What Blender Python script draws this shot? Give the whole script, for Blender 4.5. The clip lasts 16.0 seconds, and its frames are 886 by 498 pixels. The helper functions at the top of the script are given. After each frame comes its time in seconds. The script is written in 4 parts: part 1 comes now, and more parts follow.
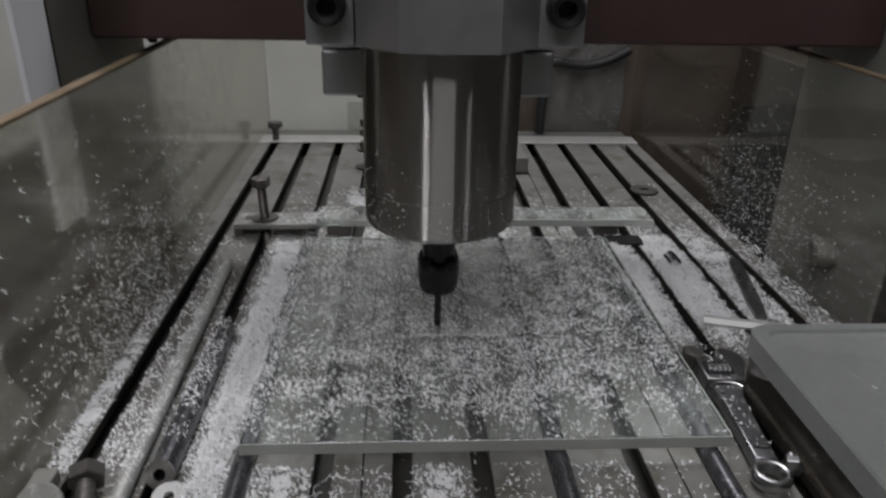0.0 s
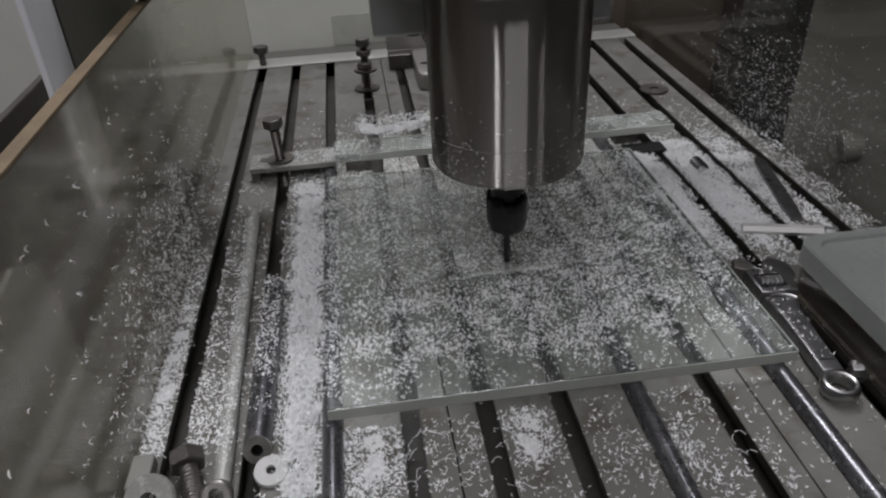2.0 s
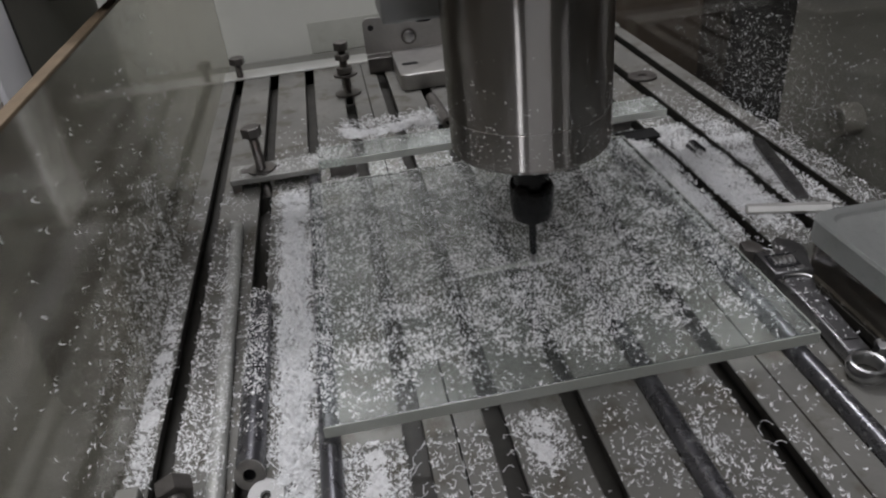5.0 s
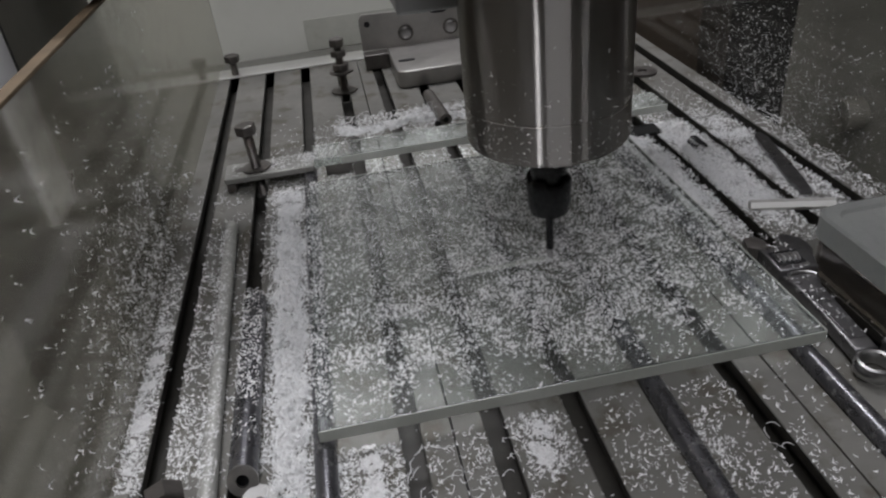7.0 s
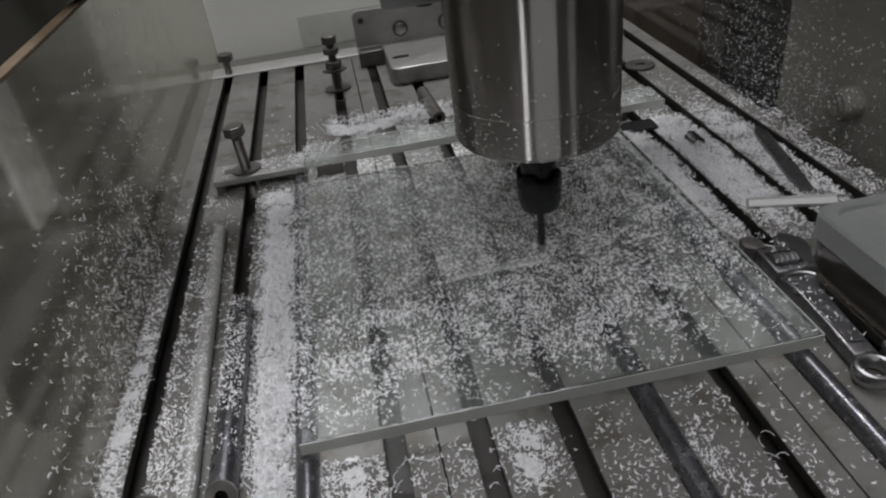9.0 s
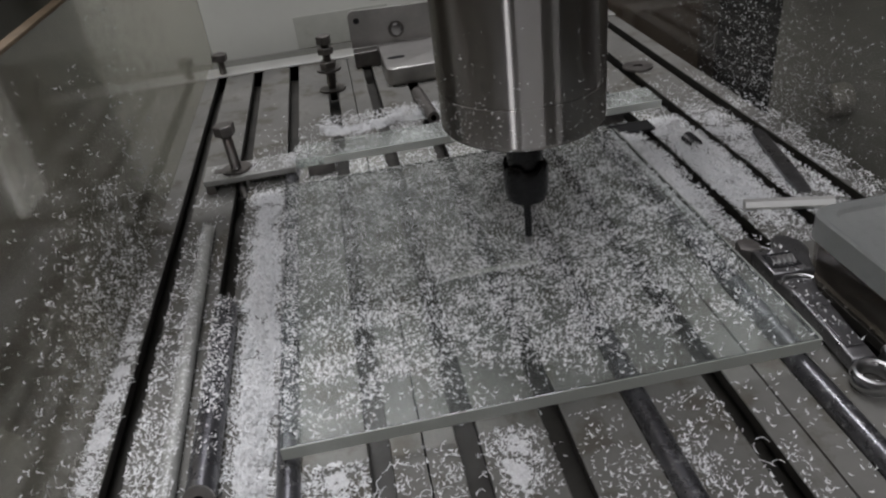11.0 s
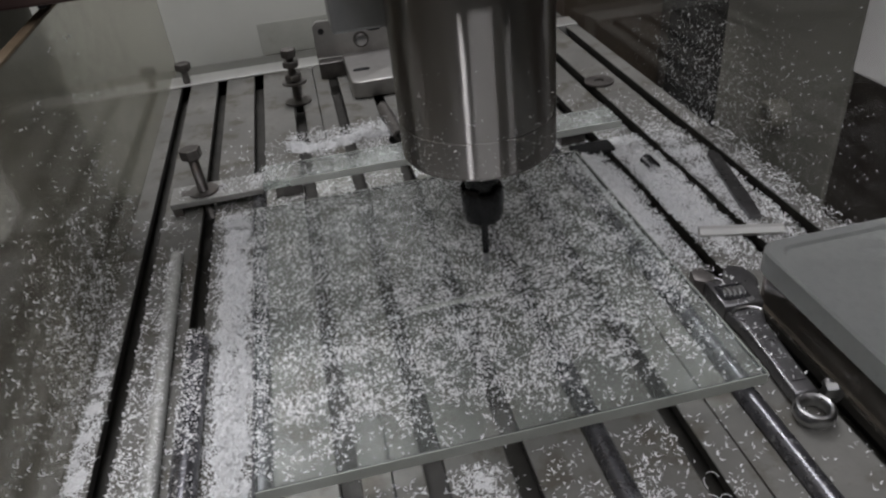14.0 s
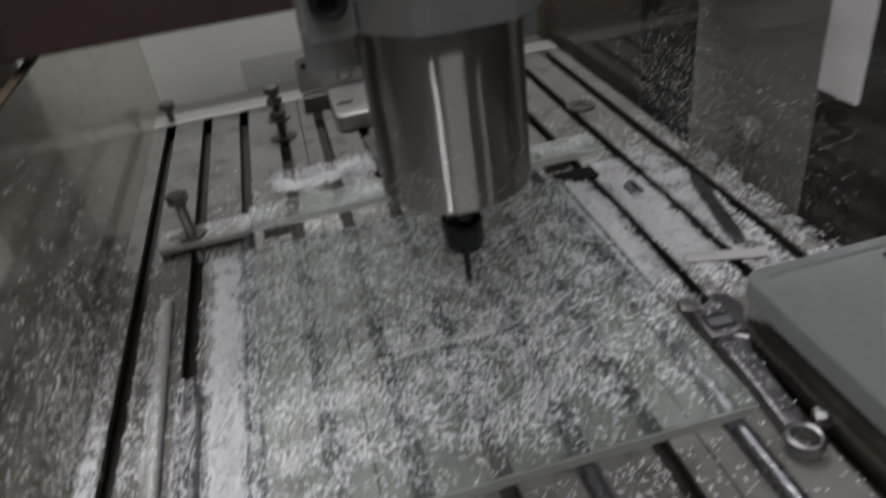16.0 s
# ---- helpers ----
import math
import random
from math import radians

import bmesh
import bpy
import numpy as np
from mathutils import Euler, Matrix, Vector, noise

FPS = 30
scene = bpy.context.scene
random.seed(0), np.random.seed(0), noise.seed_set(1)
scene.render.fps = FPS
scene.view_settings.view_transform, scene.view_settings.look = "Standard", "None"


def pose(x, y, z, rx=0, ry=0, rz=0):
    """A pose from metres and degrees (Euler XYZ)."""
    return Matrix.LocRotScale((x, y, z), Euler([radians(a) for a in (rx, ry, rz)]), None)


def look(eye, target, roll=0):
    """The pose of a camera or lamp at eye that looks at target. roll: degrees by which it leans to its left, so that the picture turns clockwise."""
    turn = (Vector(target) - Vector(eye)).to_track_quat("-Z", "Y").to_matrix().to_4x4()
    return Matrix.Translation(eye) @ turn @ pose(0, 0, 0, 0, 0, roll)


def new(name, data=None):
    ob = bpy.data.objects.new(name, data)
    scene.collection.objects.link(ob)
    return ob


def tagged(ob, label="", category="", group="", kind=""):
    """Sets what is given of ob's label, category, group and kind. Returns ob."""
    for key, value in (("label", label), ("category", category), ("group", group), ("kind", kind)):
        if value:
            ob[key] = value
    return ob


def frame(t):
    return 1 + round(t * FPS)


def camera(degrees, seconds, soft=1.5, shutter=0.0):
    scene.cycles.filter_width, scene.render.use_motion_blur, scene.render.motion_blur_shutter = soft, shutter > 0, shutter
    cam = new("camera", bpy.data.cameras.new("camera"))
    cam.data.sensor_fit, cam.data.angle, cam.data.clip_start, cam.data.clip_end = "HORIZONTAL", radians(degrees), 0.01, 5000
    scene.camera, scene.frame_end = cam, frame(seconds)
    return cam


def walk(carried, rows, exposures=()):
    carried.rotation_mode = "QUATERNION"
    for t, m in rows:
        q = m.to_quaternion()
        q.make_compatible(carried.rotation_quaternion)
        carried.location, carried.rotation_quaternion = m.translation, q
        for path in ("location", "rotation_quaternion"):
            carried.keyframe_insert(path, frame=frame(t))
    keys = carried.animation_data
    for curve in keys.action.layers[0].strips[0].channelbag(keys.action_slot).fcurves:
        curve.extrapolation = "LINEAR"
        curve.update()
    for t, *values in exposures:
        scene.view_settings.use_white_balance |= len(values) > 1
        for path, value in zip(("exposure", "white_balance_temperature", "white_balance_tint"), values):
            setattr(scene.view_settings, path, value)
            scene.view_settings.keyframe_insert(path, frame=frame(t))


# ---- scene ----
cam = camera(63.0, 16.0, 2.2, 0.7)
PATH = [
    (0, (0.001, 0.276, 0.188), (0.107, 2.099, -0.628), 1.2),
    (0.5, (-0.006, 0.278, 0.18), (0.168, 2.075, -0.68), 2.3),
    (1, (-0.017, 0.283, 0.193), (0.183, 2.016, -0.786), 1.3),
    (1.5, (-0.029, 0.289, 0.206), (0.15, 1.967, -0.866), -0.5),
    (2, (-0.035, 0.294, 0.208), (0.141, 1.965, -0.877), -3.0),
    (2.5, (-0.04, 0.293, 0.202), (0.17, 1.965, -0.874), -3.4),
    (3, (-0.039, 0.292, 0.2), (0.172, 1.975, -0.861), -4.0),
    (3.5, (-0.039, 0.3, 0.199), (0.197, 1.98, -0.861), -4.3),
    (4, (-0.038, 0.306, 0.197), (0.183, 1.989, -0.861), -4.8),
    (4.2, (-0.036, 0.306, 0.195), (0.18, 1.985, -0.87), -5.4),
    (6.5, (-0.034, 0.31, 0.194), (0.162, 1.998, -0.862), -6.4),
    (7, (-0.033, 0.312, 0.191), (0.168, 1.992, -0.875), -6.4),
    (7.5, (-0.028, 0.316, 0.191), (0.183, 1.992, -0.88), -6.5),
    (8, (-0.025, 0.318, 0.19), (0.181, 1.992, -0.884), -6.9),
    (8.5, (-0.024, 0.319, 0.191), (0.17, 1.991, -0.89), -7.4),
    (9, (-0.023, 0.319, 0.19), (0.153, 1.993, -0.89), -7.5),
    (9.2, (-0.022, 0.32, 0.19), (0.158, 2.0, -0.88), -7.5),
    (11.3, (-0.018, 0.324, 0.184), (0.158, 2.006, -0.884), -7.2),
    (11.5, (-0.02, 0.326, 0.188), (0.162, 2.002, -0.889), -7.3),
    (12, (-0.018, 0.329, 0.187), (0.159, 2.002, -0.894), -7.6),
    (12.5, (-0.011, 0.329, 0.187), (0.142, 2.004, -0.894), -7.7),
    (13, (0.005, 0.329, 0.192), (0.143, 2.017, -0.871), -8.3),
    (13.5, (-0.004, 0.326, 0.196), (0.206, 1.996, -0.884), -6.9),
    (14, (-0.015, 0.327, 0.208), (0.242, 1.964, -0.911), -6.1),
    (14.5, (-0.018, 0.33, 0.213), (0.197, 1.939, -0.955), -8.1),
    (15, (-0.017, 0.33, 0.212), (0.171, 1.949, -0.948), -8.9),
    (15.5, (-0.017, 0.337, 0.211), (0.224, 1.957, -0.937), -7.7),
    (15.7, (-0.018, 0.335, 0.209), (0.242, 1.977, -0.903), -7.4),
    (15.9, (-0.015, 0.332, 0.213), (0.262, 1.973, -0.895), -7.4),
    (16, (-0.01, 0.331, 0.219), (0.272, 1.983, -0.873), -8.1),
    (16.1, (-0.006, 0.330, 0.223), (0.290, 1.990, -0.850), -8.6),
]
walk(cam, [(t, look(eye, target, roll)) for t, eye, target, roll in PATH])


# ---- light ----
world = bpy.data.worlds.new("World")
scene.world = world
world.use_nodes = True
world.node_tree.nodes["Background"].inputs[0].default_value = (0.9, 0.95, 1.0, 1)
world.node_tree.nodes["Background"].inputs[1].default_value = 0.02
scene.view_settings.exposure = 0.26


def area_lamp(x, y, z, wide, long, power, aim=(0.04, 0.6, 0.0), colour=(1.0, 0.985, 1.04)):
    data = bpy.data.lights.new("area_lamp_light", "AREA")
    data.shape, data.size, data.size_y, data.energy, data.color = "RECTANGLE", wide, long, power, colour
    ob = new("area_lamp_light", data)
    ob.matrix_basis = look((x, y, z), aim)
    return ob


area_lamp(-0.40, -0.16, 1.20, 0.07, 0.6, 2.4)
# lamp inferred from a streak on the spindle, widened into an added fill
area_lamp(0.06, -1.05, 1.75, 1.1, 0.35, 7.2)
area_lamp(1.02, -0.35, 1.75, 0.05, 0.7, 1.2)
# added lamp without a known source, aimed to brighten the west wall
area_lamp(0.00, 1.22, 1.25, 0.16, 0.5, 7.5, (-0.66, 1.25, 0.0))
# added overhead fill without a known source, softens shade round the spindle
area_lamp(0.00, 0.66, 1.10, 0.9, 0.6, 2.9)


# ---- materials ----
def rgb(c):
    return (*c, 1.0)


def material(name, colour, rough=0.5, metal=0.0, vary=0.12, scale=40.0, bump=0.0, bump_scale=300.0, dust=0.0,
             dust_scale=60.0, rough_vary=0.1, clear=0.0, second=None, second_at=0.55, second_scale=25.0):
    """A principled surface with stains, grain, fine relief and, where asked, white dust. Sizes are in 1/m."""
    m = bpy.data.materials.new(name)
    m.use_nodes = True
    nt = m.node_tree
    b = nt.nodes["Principled BSDF"]
    n, link = nt.nodes.new, nt.links.new
    co = n("ShaderNodeNewGeometry").outputs["Position"]

    def noise_at(s, detail=4.0, rough_n=0.6):
        t = n("ShaderNodeTexNoise")
        t.inputs["Scale"].default_value, t.inputs["Detail"].default_value, t.inputs["Roughness"].default_value = s, detail, rough_n
        link(co, t.inputs["Vector"])
        return t.outputs["Fac"]

    def ramp(value, lo, hi):
        r = n("ShaderNodeMapRange")
        r.inputs["From Min"].default_value, r.inputs["From Max"].default_value = lo, hi
        link(value, r.inputs["Value"])
        return r.outputs["Result"]

    def mix(fac, a, c):
        x = n("ShaderNodeMix")
        x.data_type = "RGBA"
        if isinstance(fac, float):
            x.inputs[0].default_value = fac
        else:
            link(fac, x.inputs[0])
        for socket, v in ((6, a), (7, c)):
            if isinstance(v, tuple):
                x.inputs[socket].default_value = rgb(v)
            else:
                link(v, x.inputs[socket])
        return x.outputs[2]

    big = ramp(noise_at(scale), 0.3, 0.7)
    fine = ramp(noise_at(scale * 9), 0.3, 0.7)
    low = tuple(v * (1 - vary) for v in colour)
    high = tuple(min(1, v * (1 + vary)) for v in colour)
    col = mix(big, low, high)
    col = mix(fine, col, mix(0.35, col, low))
    if second:
        col = mix(ramp(noise_at(second_scale, 6), second_at, second_at + 0.12), col, second)
    if dust > 0:
        d = ramp(noise_at(dust_scale, 8, 0.75), 0.62 - 0.3 * dust, 0.80 - 0.25 * dust)
        col = mix(d, col, (0.62, 0.63, 0.61))
        k = n("ShaderNodeMath")
        k.operation = "MULTIPLY_ADD"
        k.inputs[1].default_value, k.inputs[2].default_value = -metal, metal
        link(d, k.inputs[0])
        link(k.outputs[0], b.inputs["Metallic"])
    else:
        b.inputs["Metallic"].default_value = metal
    link(col, b.inputs["Base Color"])
    r = n("ShaderNodeMapRange")
    r.inputs["To Min"].default_value, r.inputs["To Max"].default_value = max(0.02, rough - rough_vary), min(1, rough + rough_vary)
    link(noise_at(scale * 2.3), r.inputs["Value"])
    link(r.outputs["Result"], b.inputs["Roughness"])
    if clear:
        b.inputs["Coat Weight"].default_value = clear
    if bump:
        u = n("ShaderNodeBump")
        u.inputs["Strength"].default_value, u.inputs["Distance"].default_value = bump, 0.0006
        link(noise_at(bump_scale, 3), u.inputs["Height"])
        link(u.outputs["Normal"], b.inputs["Normal"])
    return m


def acrylic(name, tint, rough=0.03, dust=0.0, dust_scale=120.0, dust_colour=(0.55, 0.58, 0.56), most=0.8, least=0.0, ior=1.49):
    """Clear plastic sheet, with a broken film of fine dust over it."""
    m = bpy.data.materials.new(name)
    m.use_nodes = True
    nt = m.node_tree
    b = nt.nodes["Principled BSDF"]
    n, link = nt.nodes.new, nt.links.new
    b.inputs["Base Color"].default_value = rgb(tint)
    b.inputs["Transmission Weight"].default_value, b.inputs["IOR"].default_value = 1.0, ior
    b.inputs["Roughness"].default_value = rough
    if dust:
        co = n("ShaderNodeNewGeometry").outputs["Position"]
        t1, t2 = n("ShaderNodeTexNoise"), n("ShaderNodeTexNoise")
        for t, s in ((t1, dust_scale * 0.16), (t2, dust_scale * 4)):
            t.inputs["Scale"].default_value, t.inputs["Detail"].default_value, t.inputs["Roughness"].default_value = s, 6, 0.7
            link(co, t.inputs["Vector"])
        mul = n("ShaderNodeMath")
        mul.operation = "MULTIPLY"
        link(t1.outputs["Fac"], mul.inputs[0])
        link(t2.outputs["Fac"], mul.inputs[1])
        r = n("ShaderNodeMapRange")
        r.inputs["From Min"].default_value, r.inputs["From Max"].default_value = 0.34 - 0.22 * dust, 0.44 - 0.14 * dust
        r.inputs["To Min"].default_value, r.inputs["To Max"].default_value = least, most
        link(mul.outputs[0], r.inputs["Value"])
        d = n("ShaderNodeBsdfDiffuse")
        d.inputs["Color"].default_value = rgb(dust_colour)
        x = n("ShaderNodeMixShader")
        link(r.outputs["Result"], x.inputs[0])
        link(b.outputs[0], x.inputs[1])
        link(d.outputs[0], x.inputs[2])
        link(x.outputs[0], nt.nodes["Material Output"].inputs["Surface"])
    return m


def turned_steel(name, colour=(0.50, 0.485, 0.46), rough=0.42, across=0.93):
    """Steel with fine grooves round the axis, which draw lamps out into upright streaks."""
    m = bpy.data.materials.new(name)
    m.use_nodes = True
    nt = m.node_tree
    n, link = nt.nodes.new, nt.links.new
    nt.nodes.remove(nt.nodes["Principled BSDF"])
    tan = n("ShaderNodeTangent")
    tan.direction_type, tan.axis = "RADIAL", "Z"
    co = n("ShaderNodeTexCoord")
    mp = n("ShaderNodeMapping")
    mp.inputs["Scale"].default_value = (3, 3, 3200)
    link(co.outputs["Object"], mp.inputs["Vector"])
    t = n("ShaderNodeTexNoise")
    t.inputs["Scale"].default_value, t.inputs["Detail"].default_value = 1.0, 3
    link(mp.outputs[0], t.inputs["Vector"])
    r = n("ShaderNodeMapRange")
    r.inputs["To Min"].default_value, r.inputs["To Max"].default_value = rough - 0.02, rough + 0.02
    link(t.outputs["Fac"], r.inputs["Value"])
    g = n("ShaderNodeBsdfAnisotropic")
    g.inputs["Color"].default_value = rgb(colour)
    g.inputs["Anisotropy"].default_value = across
    link(r.outputs["Result"], g.inputs["Roughness"])
    link(tan.outputs[0], g.inputs["Tangent"])
    f = n("ShaderNodeBsdfAnisotropic")
    f.inputs["Color"].default_value = rgb(colour)
    f.inputs["Roughness"].default_value = 0.22
    x = n("ShaderNodeMixShader")
    x.inputs[0].default_value = 0.25
    link(g.outputs[0], x.inputs[1])
    link(f.outputs[0], x.inputs[2])
    link(x.outputs[0], nt.nodes["Material Output"].inputs["Surface"])
    return m


ALU_BED = material("anodised_aluminium", (0.168, 0.166, 0.151), 0.62, 0.15, 0.22, 22, 0.25, 700,
                   second=(0.100, 0.093, 0.074), second_at=0.52, second_scale=55)
ALU_END = material("cut_aluminium", (0.72, 0.72, 0.69), 0.45, 0.6, 0.08, 40, 0.1)
ALU_CLAMP = material("machined_aluminium", (0.40, 0.41, 0.41), 0.42, 0.75, 0.08, 60, 0.12, 500)
ALU_TUBE = material("aluminium_tube", (0.40, 0.405, 0.38), 0.45, 0.30, 0.12, 50, 0.1, dust=0.34, dust_scale=200)
# shade inside the table slots is put into this dark colour
CHANNEL = material("shaded_slot_channel", (0.040, 0.038, 0.032), 0.55, 0.2, 0.3, 60, 0.2, second=(0.05, 0.047, 0.04), second_at=0.6, second_scale=90)
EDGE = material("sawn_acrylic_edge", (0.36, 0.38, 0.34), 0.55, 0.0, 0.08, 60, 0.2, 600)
STEEL = turned_steel("turned_steel")
ROD = material("dull_steel_rod", (0.14, 0.14, 0.15), 0.28, 0.8, 0.2, 60, 0.15, dust=0.16, dust_scale=250)
CHROME = material("bright_steel", (0.46, 0.46, 0.46), 0.30, 1.0, 0.15, 60, 0.1, dust=0.15, dust_scale=250)
ZINC = material("zinc_plated_steel", (0.42, 0.41, 0.39), 0.32, 0.9, 0.2, 80, 0.2)
RUSTY = material("oiled_steel", (0.16, 0.15, 0.14), 0.42, 0.7, 0.25, 120, 0.25, second=(0.12, 0.085, 0.06), second_at=0.6)
CLAMP_STEEL = material("dusty_clamp_steel", (0.30, 0.30, 0.28), 0.45, 0.4, 0.2, 60, 0.3, dust=0.35, dust_scale=160)
WRENCH = material("worn_tool_steel", (0.19, 0.187, 0.19), 0.30, 0.85, 0.2, 90, 0.3, 500, dust=0.12, dust_scale=220)
BLACK_NUT = material("black_oxide", (0.010, 0.010, 0.011), 0.24, 0.2, 0.15, 100, 0.08)
BLACK_BOLT = material("black_bolt", (0.03, 0.03, 0.032), 0.35, 0.5, 0.2, 90, 0.1)
CARBIDE = material("carbide", (0.06, 0.06, 0.062), 0.22, 0.8, 0.1, 200)
BEAM = material("dark_red_brown_paint", (0.060, 0.036, 0.032), 0.42, 0.0, 0.15, 25, 0.15, 400)
# side plate paint darkened for the unlit left plate, shade held in the colour
SIDE_DARK = material("shaded_side_paint", (0.15, 0.147, 0.128), 0.5, 0.0, 0.12, 14, 0.1)
SIDE = material("grey_paint", (0.20, 0.20, 0.18), 0.5, 0.0, 0.1, 14, 0.1)
PALE = material("pale_paint", (0.84, 0.85, 0.88), 0.5, 0.0, 0.05, 14, 0.05)
BOARD = material("white_board", (0.62, 0.63, 0.58), 0.42, 0.0, 0.06, 9, 0.06, 200, second=(0.50, 0.50, 0.45), second_at=0.62, second_scale=14)
BROWN_WALL = material("brown_panel", (0.11, 0.088, 0.068), 0.35, 0.0, 0.25, 14, 0.1)
SIDE_WALL = material("dark_housing_paint", (0.045, 0.038, 0.032), 0.55, 0.0, 0.25, 14, 0.1)
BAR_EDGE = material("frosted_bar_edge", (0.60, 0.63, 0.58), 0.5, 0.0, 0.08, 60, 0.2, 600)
PATCH = material("dull_patch", (0.46, 0.47, 0.42), 0.5, 0.0, 0.1, 30, 0.05, 200, second=(0.40, 0.40, 0.35), second_at=0.55, second_scale=40)
ROOM = material("room_paint", (0.36, 0.345, 0.31), 0.8, 0.0, 0.06, 3)
WEST = material("pale_wall_paint", (0.78, 0.75, 0.69), 0.8, 0.0, 0.06, 3)
HARD = material("dark_hardware", (0.05, 0.045, 0.04), 0.5, 0.3, 0.5, 120, 0.5, 250, second=(0.13, 0.075, 0.045), second_at=0.58, second_scale=70)
DARK_FLOOR = material("dark_floor", (0.07, 0.068, 0.06), 0.7, 0.0, 0.2, 6, 0.2)
BLACK_PLASTIC = material("black_plastic", (0.014, 0.012, 0.014), 0.45, 0.0, 0.1, 60)
MATTE_BLACK = material("matte_black", (0.010, 0.010, 0.010), 0.95, 0.0, 0.2, 90)
CABLE = material("black_rubber", (0.02, 0.02, 0.02), 0.5, 0.0, 0.1, 60)
PAPER_EDGE = material("brown_paper_edge", (0.17, 0.125, 0.075), 0.75, 0.0, 0.25, 60, 0.2)
WHITE_PLASTIC = material("white_plastic", (0.50, 0.50, 0.49), 0.4, 0.0, 0.05, 60)
CHIP = material("acrylic_chips", (0.86, 0.87, 0.87), 0.55, 0.0, 0.05, 300)
FROST = acrylic("frosted_plastic", (0.86, 0.88, 0.86), 0.34, 0.5, 60, (0.36, 0.375, 0.36), 0.46, 0.28)
SHEET = acrylic("clear_acrylic_sheet", (0.90, 0.94, 0.92), 0.02, 0.30, 150, (0.58, 0.63, 0.61), 0.22, 0.03)
BAR = acrylic("clear_acrylic_bar", (0.90, 0.95, 0.93), 0.06, 0.6, 150, (0.58, 0.61, 0.58), 0.7)
PANEL_R = acrylic("clear_acrylic_panel", (0.86, 0.85, 0.81), 0.02, 0.3, 50, (0.22, 0.21, 0.19), 0.08, 0.01, 1.30)
PANEL = acrylic("smoky_acrylic_panel", (0.93, 0.92, 0.82), 0.09, 0.45, 30, (0.46, 0.435, 0.35), 0.26, 0.09)
TUB = acrylic("brownish_clear_plastic", (0.76, 0.72, 0.66), 0.10, 0.4, 60, (0.27, 0.255, 0.225), 0.28, 0.08)
BAG = material("crumpled_film", (0.40, 0.39, 0.37), 0.25, 0.35, 0.2, 30, 0.1)


# ---- mesh helpers ----
def mesh_of(name, bm, mat, smooth=False):
    me = bpy.data.meshes.new(name)
    bm.normal_update()
    bm.to_mesh(me)
    bm.free()
    me.materials.append(mat)
    if smooth:
        for p in me.polygons:
            p.use_smooth = True
        me.set_sharp_from_angle(angle=radians(35))
    return me


def thing(name, label, category, group="", kind="", at=None):
    e = new(name)
    e.empty_display_size = 0.01
    if at is not None:
        e.matrix_basis = at
    return tagged(e, label, category, group, kind)


def part(name, bm, mat, parent=None, label="", smooth=False, at=None):
    ob = new(name, mesh_of(name, bm, mat, smooth))
    if parent is not None:
        ob.parent = parent
    if at is not None:
        ob.matrix_basis = at
    return tagged(ob, label)


def box(x0, x1, y0, y1, z0, z1, bevel=0.0, seg=2, bm=None):
    own = bm is None
    bm = bm or bmesh.new()
    m = Matrix.Translation(((x0 + x1) / 2, (y0 + y1) / 2, (z0 + z1) / 2)) @ Matrix.Diagonal((x1 - x0, y1 - y0, z1 - z0, 1))
    bmesh.ops.create_cube(bm, size=1, matrix=m)
    if bevel and own:
        bmesh.ops.bevel(bm, geom=bm.edges[:], offset=bevel, segments=seg, profile=0.5, affect="EDGES")
    return bm


def lathe(profile, n=48, bm=None, m=None, close=False):
    """Turn (radius, height) pairs round z."""
    bm = bm or bmesh.new()
    m = m or Matrix()
    rings = []
    for r, z in profile:
        if r <= 1e-7:
            rings.append([bm.verts.new(m @ Vector((0, 0, z)))])
        else:
            rings.append([bm.verts.new(m @ Vector((r * math.cos(2 * math.pi * i / n), r * math.sin(2 * math.pi * i / n), z))) for i in range(n)])
    pairs = list(zip(rings, rings[1:]))
    if close:
        pairs.append((rings[-1], rings[0]))
    for a, b in pairs:
        for i in range(n):
            j = (i + 1) % n
            if len(a) == 1 and len(b) > 1:
                bm.faces.new((a[0], b[j], b[i]))
            elif len(b) == 1 and len(a) > 1:
                bm.faces.new((a[i], a[j], b[0]))
            elif len(a) > 1:
                bm.faces.new((a[i], a[j], b[j], b[i]))
    bmesh.ops.recalc_face_normals(bm, faces=bm.faces[:])
    return bm


def prism(outline, z0, z1, bevel=0.0, seg=2, bm=None, m=None):
    """Raise an outline in x and y from z0 to z1."""
    own = bm is None
    bm = bm or bmesh.new()
    m = m or Matrix()
    lo = [bm.verts.new(m @ Vector((x, y, z0))) for x, y in outline]
    hi = [bm.verts.new(m @ Vector((x, y, z1))) for x, y in outline]
    fs = [bm.faces.new(lo[::-1]), bm.faces.new(hi)]
    for i in range(len(lo)):
        j = (i + 1) % len(lo)
        fs.append(bm.faces.new((lo[i], lo[j], hi[j], hi[i])))
    bmesh.ops.recalc_face_normals(bm, faces=fs)
    if bevel and own:
        edges = [e for e in bm.edges if abs(e.verts[0].co.z - e.verts[1].co.z) < 1e-6]
        bmesh.ops.bevel(bm, geom=edges, offset=bevel, segments=seg, profile=0.5, affect="EDGES")
    return bm


def arc(cx, cy, r, a0, a1, n=10):
    return [(cx + r * math.cos(radians(a0 + (a1 - a0) * i / n)), cy + r * math.sin(radians(a0 + (a1 - a0) * i / n))) for i in range(n + 1)]


